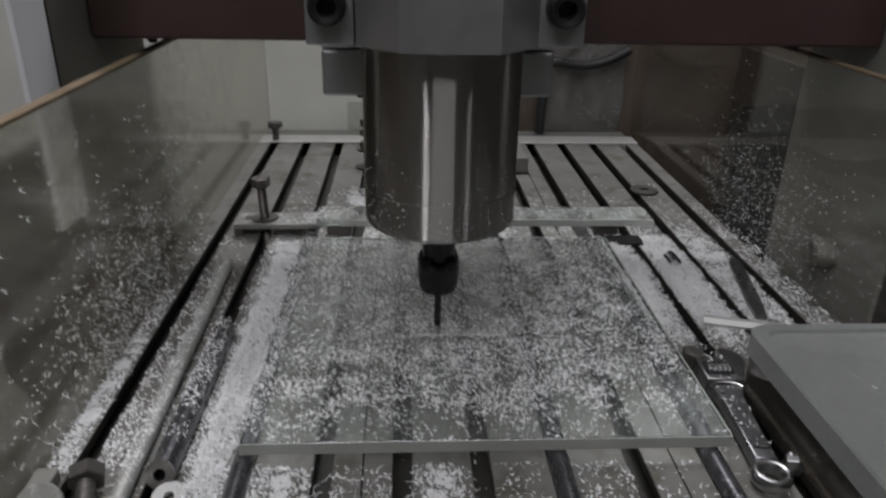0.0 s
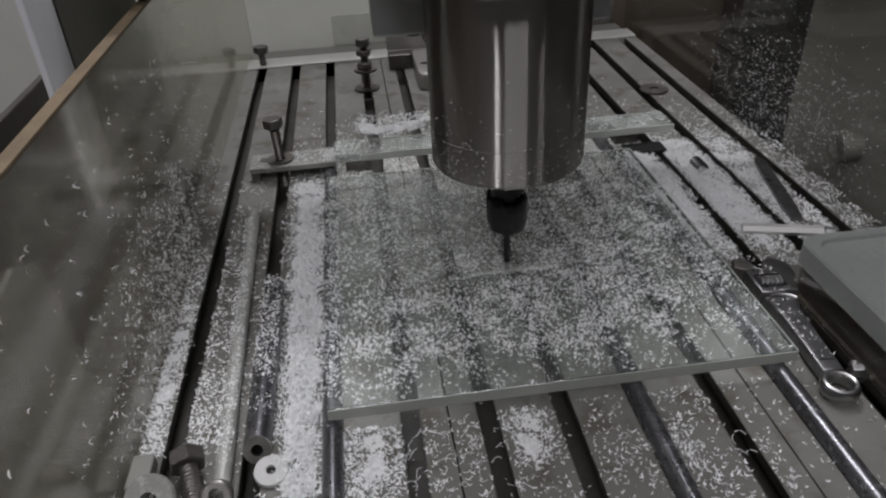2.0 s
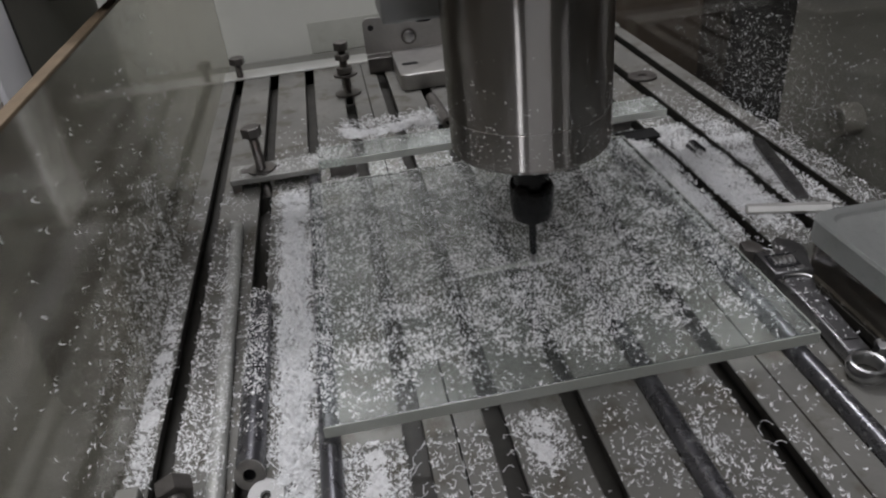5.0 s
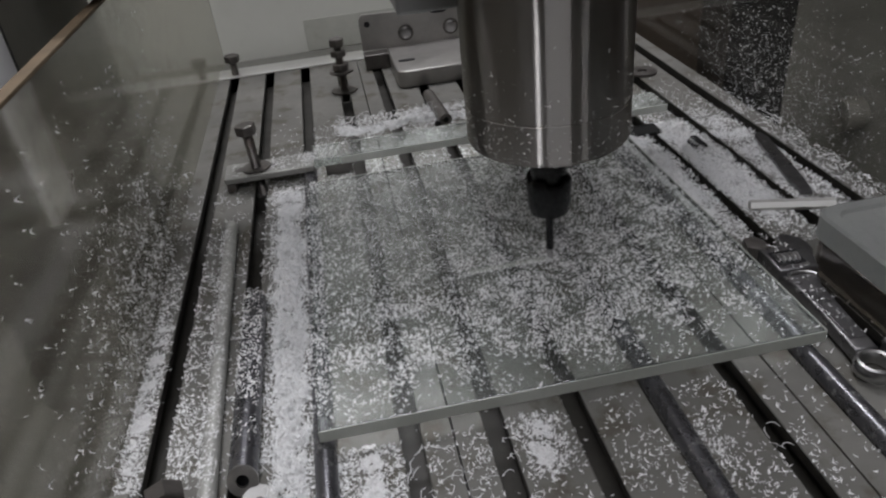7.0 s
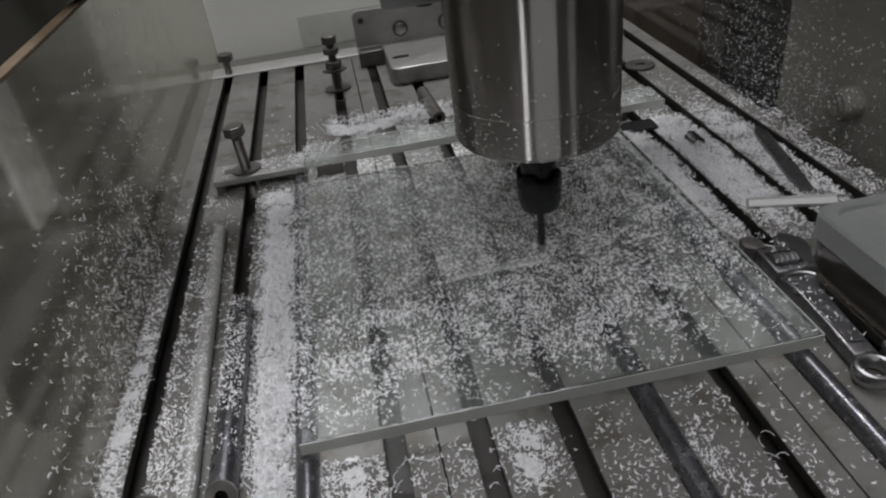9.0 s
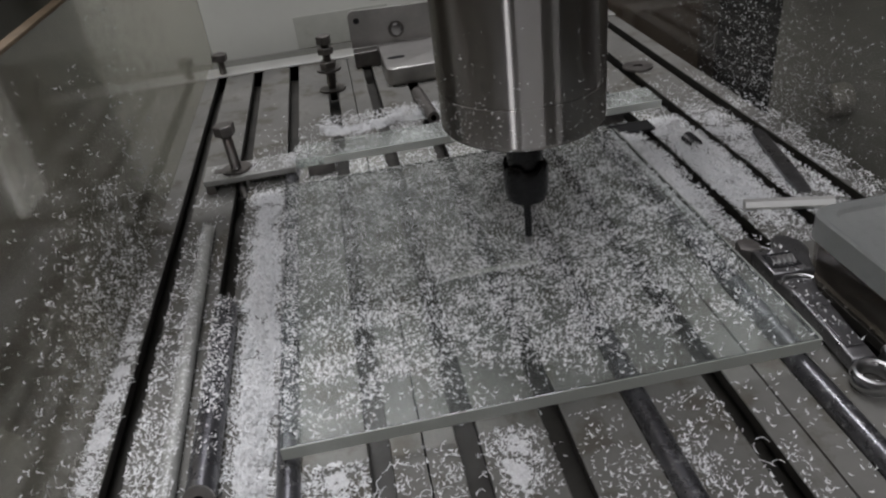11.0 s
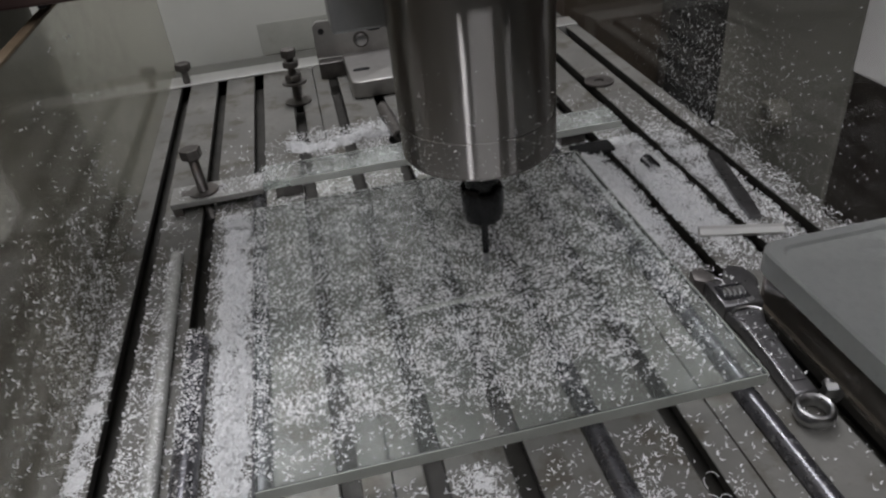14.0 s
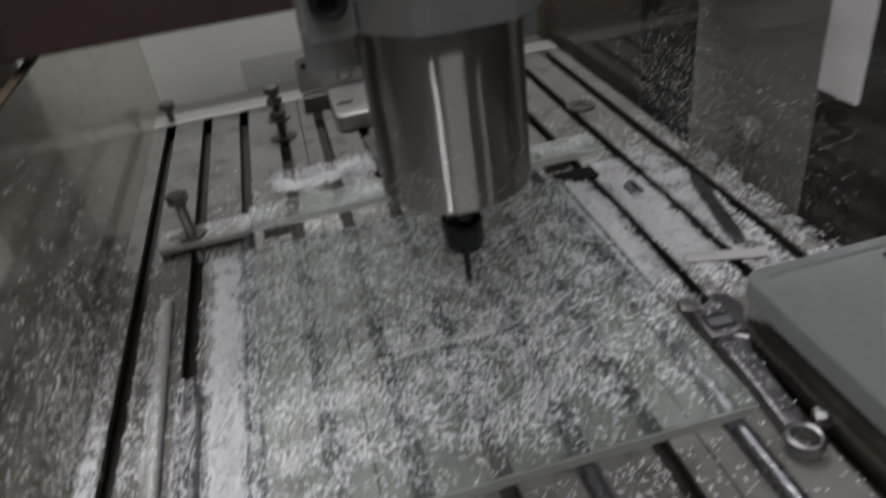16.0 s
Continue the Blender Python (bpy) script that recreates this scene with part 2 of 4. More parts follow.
def ring_plate(outer, inner, z0, z1, bm=None, m=None):
    """A plate with one hole: both outlines have the same number of points."""
    bm = bm or bmesh.new()
    m = m or Matrix()
    v = [[bm.verts.new(m @ Vector((x, y, z))) for x, y in o] for o, z in ((outer, z0), (outer, z1), (inner, z1), (inner, z0))]
    n = len(outer)
    for a, b in zip(v, v[1:] + v[:1]):
        for i in range(n):
            j = (i + 1) % n
            bm.faces.new((a[i], a[j], b[j], b[i]))
    bmesh.ops.recalc_face_normals(bm, faces=bm.faces[:])
    return bm


def tube_along(points, r, n=10, bm=None):
    """A round bar along a line of points."""
    bm = bm or bmesh.new()
    pts = [Vector(p) for p in points]
    rings = []
    for i, p in enumerate(pts):
        d = (pts[min(i + 1, len(pts) - 1)] - pts[max(i - 1, 0)]).normalized()
        u = d.orthogonal().normalized() if abs(d.z) > 0.9 else d.cross(Vector((0, 0, 1))).normalized()
        w = d.cross(u)
        rings.append([bm.verts.new(p + r * (math.cos(2 * math.pi * k / n) * u + math.sin(2 * math.pi * k / n) * w)) for k in range(n)])
    for a, b in zip(rings, rings[1:]):
        for k in range(n):
            bm.faces.new((a[k], a[(k + 1) % n], b[(k + 1) % n], b[k]))
    bm.faces.new(rings[0][::-1])
    bm.faces.new(rings[-1])
    bmesh.ops.recalc_face_normals(bm, faces=bm.faces[:])
    return bm


ALONG_Y = Matrix.Rotation(radians(-90), 4, "X")   # turns +z to +y
ALONG_X = Matrix.Rotation(radians(90), 4, "Y")    # turns +z to +x
PITCH = 0.030
SLOTS = [(k - 4) * PITCH for k in range(12)]
BED_X0, BED_X1, BED_Y0, BED_Y1 = -0.135, 0.225, 0.12, 0.940
WALL_L, WALL_R = -0.1335, 0.2325


# ---- room ----
def room():
    def slab(name, *b, mat=ROOM):
        ob = part(name, box(*b), mat)
        ob["kind"] = "structure"
        return ob

    tagged(slab("floor", -0.66, 2.2, -2.0, 2.4, -0.86, -0.80, mat=DARK_FLOOR), "dark worn workshop floor", "floor")
    tagged(slab("ceiling", -0.66, 2.2, -2.0, 2.4, 1.85, 1.91), "plain off-white workshop ceiling", "ceiling")
    tagged(slab("wall_west", -0.72, -0.66, 0.75, 2.4, -0.80, 1.85, mat=WEST), "plain beige painted wall", "wall")
    # out of view, split off and darkened so the spindle's left side reflects dark
    tagged(slab("wall_southwest", -0.72, -0.66, -2.0, 0.7495, -0.80, 1.85, mat=BROWN_WALL), "unseen dark brown wall that darkens reflections in the spindle", "wall")
    # out of view, coloured dark for the right side of the spindle's reflection
    tagged(slab("wall_east", 2.2, 2.26, -2.0, 2.4, -0.80, 1.85, mat=BROWN_WALL), "unseen dark brown wall that darkens reflections in the spindle", "wall")
    tagged(slab("wall_north", -0.72, 2.26, 2.4, 2.46, -0.80, 1.91), "plain beige painted wall", "wall")
    tagged(slab("wall_south", -0.72, 2.26, -2.06, -2.0, -0.80, 1.91), "plain beige painted wall", "wall")


room()


# ---- machine table ----
def machine_bed():
    bed = thing("machine_bed", "grey aluminium T-slot machine table strewn with plastic chips", "machine table")
    half, gap = 0.00375, 0.0004
    for k in range(3):
        x0, x1 = BED_X0 + 0.12 * k + gap, BED_X0 + 0.12 * (k + 1) - gap
        slots = SLOTS[4 * k : 4 * k + 4]
        bm = bmesh.new()
        # outline of the extrusion, seen along y
        out = [(x0, -0.018), (x0, 0.0)]
        for s in slots:
            out += [(s - half - 0.0004, 0.0), (s - half, -0.0004), (s - half, -0.0045), (s - 0.0075, -0.0045), (s - 0.0075, -0.012),
                    (s + 0.0075, -0.012), (s + 0.0075, -0.0045), (s + half, -0.0045), (s + half, -0.0004), (s + half + 0.0004, 0.0)]
        out += [(x1, 0.0), (x1, -0.018)]
        a = [bm.verts.new((x, BED_Y0, z)) for x, z in out]
        b = [bm.verts.new((x, BED_Y1, z)) for x, z in out]
        for i in range(len(out)):
            j = (i + 1) % len(out)
            bm.faces.new((a[i], a[j], b[j], b[i]))
        ends = [bm.faces.new(a[::-1]), bm.faces.new(b)]
        bmesh.ops.triangulate(bm, faces=ends)
        bmesh.ops.recalc_face_normals(bm, faces=bm.faces[:])
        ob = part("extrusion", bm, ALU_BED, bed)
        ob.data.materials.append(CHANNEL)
        # faces inside the slots take the shade-dark colour
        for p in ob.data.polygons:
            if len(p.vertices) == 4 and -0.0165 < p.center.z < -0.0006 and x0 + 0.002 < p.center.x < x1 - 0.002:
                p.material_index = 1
    part("end_plate", box(BED_X0, BED_X1, 0.9405, 0.964, -0.020, 0.0015, 0.0008), ALU_END, bed, "bright bare aluminium end plate")
    part("rear_ledge", box(BED_X0, BED_X1, 0.9645, 1.0, -0.020, -0.003, 0.0008), SIDE, bed)
    part("base_frame", box(BED_X0, BED_X1, BED_Y0, 1.0, -0.12, -0.0205), SIDE, bed, "grey painted base frame")
    return bed


machine_bed()


def stand():
    t = thing("machine_stand", "dark painted cabinet under the milling machine", "cabinet")
    part("body", box(-0.34, 0.44, 0.05, 1.10, -0.80, -0.1205, 0.004), DARK_FLOOR, t)
    return t


stand()


def enclosure_panel(name, x0, x1, label, mat):
    t = thing(name, label, "panel")
    p = part("sheet", box(x0, x1, 0.22, 1.0, -0.1195, 0.1235), mat, t)
    p.visible_shadow = False
    part("top_edge", box(x0 - 0.0006, x1 + 0.0006, 0.22, 1.0, 0.1236, 0.1252, 0.0003), PAPER_EDGE, t, "brown masking paper left on the top edge")
    return t


enclosure_panel("splash_panel", WALL_L - 0.004, WALL_L, "smoky brownish acrylic splash panel with chips clinging to it", PANEL)
enclosure_panel("splash_panel", WALL_R, WALL_R + 0.004, "clear acrylic splash panel thick with clinging chips", PANEL_R)


def back_wall():
    t = thing("back_panel", "off-white rear board of the machine enclosure", "panel", kind="structure")
    part("board", box(-0.45, 0.105, 1.0005, 1.008, -0.12, 0.30, 0.001), BOARD, t)
    part("patch", box(-0.056, 0.030, 0.9994, 1.0003, -0.0025, 0.0260, 0.0003), PATCH, t, "dull grey-green patch low on the board")
    part("brown_board", box(0.1055, 0.45, 1.0015, 1.008, -0.12, 0.30, 0.001), BROWN_WALL, t, "dark brown glossy board")
    return t


back_wall()


def bag():
    bm = bmesh.new()
    n = 26
    vs = []
    for i in range(n):
        row = []
        for j in range(n):
            x, z = 0.135 + 0.085 * i / (n - 1), -0.002 + 0.115 * j / (n - 1)
            q = Vector((x * 28, z * 22, 3.1))
            d = 0.010 * abs(noise.noise(q)) + 0.006 * abs(noise.noise(q * 2.3))
            edge = min(1, 5 * min(i, j, n - 1 - i, n - 1 - j) / n)
            row.append(bm.verts.new((x + 0.004 * noise.noise(q + Vector((5, 0, 0))), 0.9975 - d * edge, z)))
        vs.append(row)
    for i in range(n - 1):
        for j in range(n - 1):
            bm.faces.new((vs[i][j], vs[i + 1][j], vs[i + 1][j + 1], vs[i][j + 1]))
    bmesh.ops.solidify(bm, geom=bm.faces[:], thickness=0.0006)
    ob = part("plastic_bag", bm, BAG, None, "", True)
    return tagged(ob, "crumpled grey plastic film against the rear board", "bag")


bag()


def cable():
    pts = []
    for i in range(25):
        a = i / 24
        if a < 0.4:
            s = a / 0.4
            pts.append((0.137 + 0.001 * s, 0.985, -0.001 + 0.055 * s))
        elif a < 0.6:
            s = (a - 0.4) / 0.2
            pts.append((0.150 - 0.012 * math.cos(s * math.pi / 2), 0.985, 0.054 + 0.016 * math.sin(s * math.pi / 2)))
        else:
            s = (a - 0.6) / 0.4
            pts.append((0.150 + 0.07 * s, 0.985, 0.070 - 0.006 * math.sin(s * math.pi) + 0.012 * s * s))
    ob = part("cable", tube_along(pts, 0.0046, 12), CABLE, None, "", True)
    return tagged(ob, "black rubber cable looped before the rear board", "cable")


cable()


def housing_sides():
    for x0, x1, nm in ((-0.255, -0.25, "side_wall"), (0.34, 0.345, "side_wall")):
        c = part(nm, box(x0, x1, 0.06, 1.10, -0.1195, 0.05 if x0 < 0 else 0.085, 0.001), SIDE_WALL)
        tagged(c, "dull painted side wall of the machine housing", "wall", kind="structure")


housing_sides()


# added flat grey sheet, in place of a grey reflection in the panel
def cloth():
    out = [(0.512, 0.060), (0.506, 0.080), (0.492, 0.087), (0.478, 0.085), (0.466, 0.075), (0.452, 0.064), (0.436, 0.048), (0.405, 0.020), (0.40, -0.119), (0.52, -0.119), (0.520, 0.010), (0.508, 0.030)]
    m = Matrix(((0, 0, 1, -0.152), (1, 0, 0, 0.004), (0, 1, 0, 0.0), (0, 0, 0, 1)))
    ob = part("cloth", prism(out, 0, 0.0012, 0.0003, 2, m=m), GREY_SHEET, None, "", True)
    return tagged(ob, "added grey sheet standing in for a reflection in the splash panel", "cloth")


GREY_SHEET = material("grey_sheet", (0.24, 0.238, 0.225), 0.85, 0.0, 0.15, 30, 0.3, 400)
cloth()


# ---- gantry and spindle ----
def gantry():
    """The beam hangs between two side plates that run outside the splash panels."""
    g = thing("gantry", "dark red-brown gantry beam with grey side plates", "gantry")
    part("beam", box(-0.1555, 0.2545, 0.659, 0.735, 0.133, 0.215, 0.0015), BEAM, g, "dark red-brown beam")
    for x0, y0, y1, mat in ((-0.1590, 0.6170, 0.7350, SIDE_DARK), (0.2550, 0.6085, 0.7265, SIDE)):
        part("side_plate", box(x0, x0 + 0.0030, y0, y1, -0.05, 0.26, 0.001), mat, g)
        part("pale_cover", box(x0, x0 + 0.0030, y0 - 0.0290, y0 - 0.0004, 0.0575, 0.26, 0.001), PALE, g, "pale painted edge cover")
        part("seam", box(x0 + 0.0030, x0 + 0.0034, y0 - 0.0006, y0 + 0.0002, 0.0575, 0.26), BLACK_BOLT, g)
    # black cover with rounded corners behind the plate
    out = [(0.7269, -0.05), (0.8020, -0.05)] + arc(0.7960, 0.0650, 0.0055, 0, 90, 5) + arc(0.7330, 0.0800, 0.0060, 90, 180, 5)
    part("end_cover", prism(out, 0, 0.0025, 0.0005, 2, m=Matrix(((0, 0, 1, 0.2555), (1, 0, 0, 0), (0, 1, 0, 0), (0, 0, 0, 1)))), MATTE_BLACK, g, "black plastic end cover with rounded corners", True)
    part("knob", lathe([(0.0, 0.004), (0.0055, 0.004), (0.0060, 0.0), (0.0088, 0.0), (0.0094, 0.0012), (0.0094, 0.012), (0.0, 0.012)], 28, m=Matrix.Translation((0.2428, 0.6550, 0.0150)) @ ALONG_X), SIDE_DARK, g, "round grey knob on the side plate", True)
    for x in (-0.130, 0.214):
        part("screw", lathe([(0, 0.1295), (0.002, 0.1295), (0.0025, 0.131), (0.0025, 0.133)], 12, m=Matrix.Translation((x, 0.672, 0))), BLACK_BOLT, g)
    return g


def cap_screw(parent, x, y, z):
    """A black socket-head screw that faces -y."""
    m = Matrix.Translation((x, y, z)) @ Matrix.Rotation(radians(90), 4, "X")
    r = 0.0068
    s = part("screw", lathe([(0, 0.0012), (0.0032, 0.0012), (0.0035, 0.0072), (r - 0.0012, 0.0078), (r - 0.0003, 0.0070), (r, 0.006), (r, 0.0)], 28, m=m), BLACK_BOLT, parent, "black socket-head screw", True)
    return s


def spindle():
    s = thing("spindle", "bright turned-steel milling spindle in an aluminium clamp", "spindle")
    R = 0.0325
    part("housing", lathe([(0, 0.0705), (0.030, 0.0705), (0.0315, 0.0708), (R, 0.0722), (R, 0.0868), (R - 0.00025, 0.0870), (R - 0.00025, 0.0873), (R, 0.0875), (R, 0.215), (0, 0.215)], 96), STEEL, s, "bright turned-steel housing", True)
    part("nose", lathe([(0.0055, 0.046), (0.0072, 0.046), (0.0075, 0.052), (0.0075, 0.0704)], 32), BLACK_NUT, s, "", True)
    # collet nut with wrench notches round its top
    bm = bmesh.new()
    n = 96
    prof = [(0.0030, 0.0355), (0.0070, 0.0345), (0.0081, 0.0351), (0.0088, 0.0372), (0.0092, 0.0400), (0.0095, 0.0460), (0.0096, 0.0516), (0.0090, 0.0526), (0.0072, 0.0522), (0.0068, 0.0440)]
    rings = []
    for q, (r, z) in enumerate(prof):
        ring = []
        for i in range(n):
            a = 2 * math.pi * i / n
            dip = 0.0021 * min(1.0, max(0.0, 0.5 + 1.4 * math.cos(4 * a)))
            zz, rr = z, r
            if z > 0.0500:
                zz = z - dip
            ring.append(bm.verts.new((rr * math.cos(a), rr * math.sin(a), zz)))
        rings.append(ring)
    for a, b in zip(rings, rings[1:]):
        for i in range(n):
            j = (i + 1) % n
            bm.faces.new((a[i], a[j], b[j], b[i]))
    part("collet_nut", bm, BLACK_NUT, s, "black collet nut with wrench notches", True)
    part("collet", lathe([(0.0016, 0.0338), (0.0032, 0.0338), (0.0034, 0.038)], 24), ZINC, s)
    bit = part("cutter", lathe([(0.00159, 0.040), (0.00159, 0.0160), (0.00150, 0.0155)], 24), CARBIDE, s, "slim carbide end mill", True)
    # twisted flutes
    bm = bmesh.new()
    m, k = 14, 12
    rows = []
    for i in range(m):
        z = 0.0155 - 0.0085 * i / (m - 1)
        ring = []
        for j in range(k):
            a = 2 * math.pi * j / k
            r = 0.0015 * (0.72 + 0.28 * abs(math.cos(a)))
            ring.append(bm.verts.new((r * math.cos(a + 0.35 * i), r * math.sin(a + 0.35 * i), z)))
        rows.append(ring)
    for a, b in zip(rows, rows[1:]):
        for j in range(k):
            bm.faces.new((a[j], b[j], b[(j + 1) % k], a[(j + 1) % k]))
    bm.faces.new(rows[-1])
    part("flutes", bm, CHROME, bit, "bright fluted tip", True)
    # clamp: a faceted front with two ears
    circle = arc(0, 0, R + 0.0002, 0, 360, 48)[:-1]
    outl = []
    for i in range(48):
        a = 2 * math.pi * i / 48
        d = Vector((math.cos(a), math.sin(a)))
        best = 1e9
        poly = [(-0.033, 0.036), (-0.033, -0.026), (-0.016, -0.0435), (0.018, -0.0435), (0.034, -0.026), (0.034, 0.036)]
        for p, q in zip(poly, poly[1:] + poly[:1]):
            ex, ey = q[0] - p[0], q[1] - p[1]
            det = d.x * ey - d.y * ex
            if abs(det) > 1e-9:
                tt = (p[0] * ey - p[1] * ex) / det
                if tt > 0:
                    best = min(best, tt)
        best = max(best, R + 0.0012)
        outl.append((d.x * best, d.y * best))
    part("clamp", ring_plate(outl, circle, 0.1475, 0.205), ALU_CLAMP, s, "faceted aluminium spindle clamp")
    for sx in (-1, 1):
        x0, x1 = sorted((sx * 0.0335, sx * 0.051))
        ear = part("clamp_ear", box(x0, x1, -0.026, 0.03, 0.1475, 0.205, 0.0008), ALU_CLAMP, s)
        for z in (0.1615, 0.190):
            cap_screw(ear, sx * 0.0425, -0.026, z)
    # z slide behind the clamp
    part("slide_plate", box(-0.052, 0.054, 0.0305, 0.0445, 0.138, 0.23, 0.001), ALU_CLAMP, s)
    for sx in (-1, 1):
        x0, x1 = sorted((sx * 0.022, sx * 0.052))
        b = part("bearing_block", box(x0, x1, 0.030, 0.060, 0.117, 0.1375, 0.0015), ALU_CLAMP, s)
        part("screw", lathe([(0, -0.0022), (0.0035, -0.0022), (0.004, 0.0)], 16, m=Matrix.Translation((sx * 0.034, 0.040, 0.117))), BLACK_BOLT, b)
        part("spacer", lathe([(0.004, 0.137), (0.004, 0.1475)], 16, m=Matrix.Translation((sx * 0.041, 0.036, 0))), BLACK_BOLT, b)
    return s


GANTRY = gantry()
SPINDLE = spindle()


# ---- work piece ----
SHEET_Z0, SHEET_Z1 = 0.0055, 0.0105


def work_sheet():
    t = thing("acrylic_sheet", "clear acrylic sheet being milled, covered in white chips", "sheet")
    p = part("sheet", box(-0.061, 0.127, 0.4955, 0.690, SHEET_Z0, SHEET_Z1, 0.0004, 1), SHEET, t)
    p.visible_shadow = False
    x0, x1, y0, y1 = -0.0610, 0.1270, 0.4955, 0.6900
    for b in ((x0, x1, y0 - 0.0006, y0 - 0.0001), (x0, x1, y1 + 0.0001, y1 + 0.0006), (x1 + 0.0001, x1 + 0.0006, y0, y1)):
        part("sawn_edge", box(*b, SHEET_Z0 + 0.0001, SHEET_Z1 - 0.0001), EDGE, t, "pale sawn edge")
    # milled groove, with its frosted bottom and raised lip
    bm = tube_along([(0.009 + 0.001 * i, 0.574, SHEET_Z1 - 0.0008) for i in range(40)], 0.0015, 8)
    part("groove", bm, EDGE, t, "frosted milled groove")
    lip = scatter(260, 0.006, 0.050, 0.5695, 0.5785, SHEET_Z1 + 0.0001, lambda x, y: 0.9 if abs(abs(y - 0.574) - 0.0024) < 0.0008 else 0.0, 33)
    chips("lip_chips", lip, "", 0.0009, 33, None, t)
    return t




def hold_down():
    t = thing("clamp_bar", "clear acrylic hold-down bar lying across the table", "bar")
    p = part("bar", box(-0.056, 0.166, 0.7145, 0.7365, 0.0080, 0.0130, 0.0005, 1), BAR, t)
    p.visible_shadow = False
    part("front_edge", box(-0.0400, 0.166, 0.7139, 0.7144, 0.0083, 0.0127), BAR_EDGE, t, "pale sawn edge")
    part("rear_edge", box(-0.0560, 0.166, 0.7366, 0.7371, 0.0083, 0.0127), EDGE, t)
    for x in (-0.050, 0.128):
        part("spacer", box(x, x + 0.016, 0.7180, 0.7340, 0.0002, 0.0079, 0.0004), RUSTY, t, "dark steel spacer under the bar")
    p = thing("clamp_plate", "grey steel clamp plate dusted with chips", "clamp")
    part("plate", box(-0.110, -0.0565, 0.7150, 0.7360, 0.0056, 0.0096, 0.0008), CLAMP_STEEL, p)
    part("foot", box(-0.1095, -0.1040, 0.7160, 0.7350, 0.0002, 0.0055, 0.0005), RUSTY, p)
    part("slot", box(-0.104, -0.078, 0.7225, 0.7285, 0.00965, 0.0099), RUSTY, p)


hold_down()


def hexagon(r):
    return [(r * math.cos(radians(60 * i + 20)), r * math.sin(radians(60 * i + 20))) for i in range(6)]


def bolt(x, y, height, head_r=0.0062, shank_r=0.0031, base=0.0, washers=(), mat=RUSTY, tilt=(0, 0), label="dull steel hex-head bolt standing in a table slot"):
    t = thing("bolt", label, "bolt", at=Matrix.Translation((x, y, base)) @ Matrix.Rotation(radians(tilt[0]), 4, "X") @ Matrix.Rotation(radians(tilt[1]), 4, "Y"))
    ridges = [(shank_r * (1.0 if i % 2 else 0.86), -0.008 + i * 0.0006) for i in range(int((height + 0.008 - 0.006) / 0.0006))]
    part("shank", lathe(ridges, 20), mat, t, "threaded shank")
    part("head", prism(hexagon(head_r), height - 0.006, height, 0.0006, 2), mat, t)
    for z, r, th in washers:
        if r > 0.0075:
            part("washer", lathe([(shank_r, z), (r, z), (r, z + th), (shank_r, z + th)], 28, close=True), mat, t)
        else:
            part("nut", prism(hexagon(r), z, z + th, 0.0005, 1), mat, t)
    return t


bolt(-0.0905, 0.7245, 0.0380, washers=((0.0097, 0.0085, 0.0012),), tilt=(0, -2))
bolt(-0.1195, 0.946, 0.0185, 0.0066, base=0.0, label="dull steel hex-head bolt in the rear end of a table slot")
bolt(-0.030, 0.866, 0.0415, 0.0058, washers=((0.0002, 0.0100, 0.0014), (0.0155, 0.0092, 0.0016), (0.0175, 0.0064, 0.005), (0.028, 0.0062, 0.0045)),
     label="dull steel stud with washers and nuts standing in a slot")
tagged(part("washer", lathe([(0.0035, 0.0002), (0.0105, 0.0002), (0.0108, 0.0008), (0.0105, 0.0018), (0.0035, 0.0018)], 36, m=Matrix.Translation((0.1895, 0.806, 0)), close=True), RUSTY, None, "", True),
       "rusty steel washer lying on the table behind the bar", "washer")
# flat black slab added where the shade of the bar end falls
tagged(part("shade_slab", box(0.1310, 0.1570, 0.6990, 0.7130, 0.0002, 0.0022, 0.0005), MATTE_BLACK), "matte black slab standing in for the shade beside the bar", "pad")


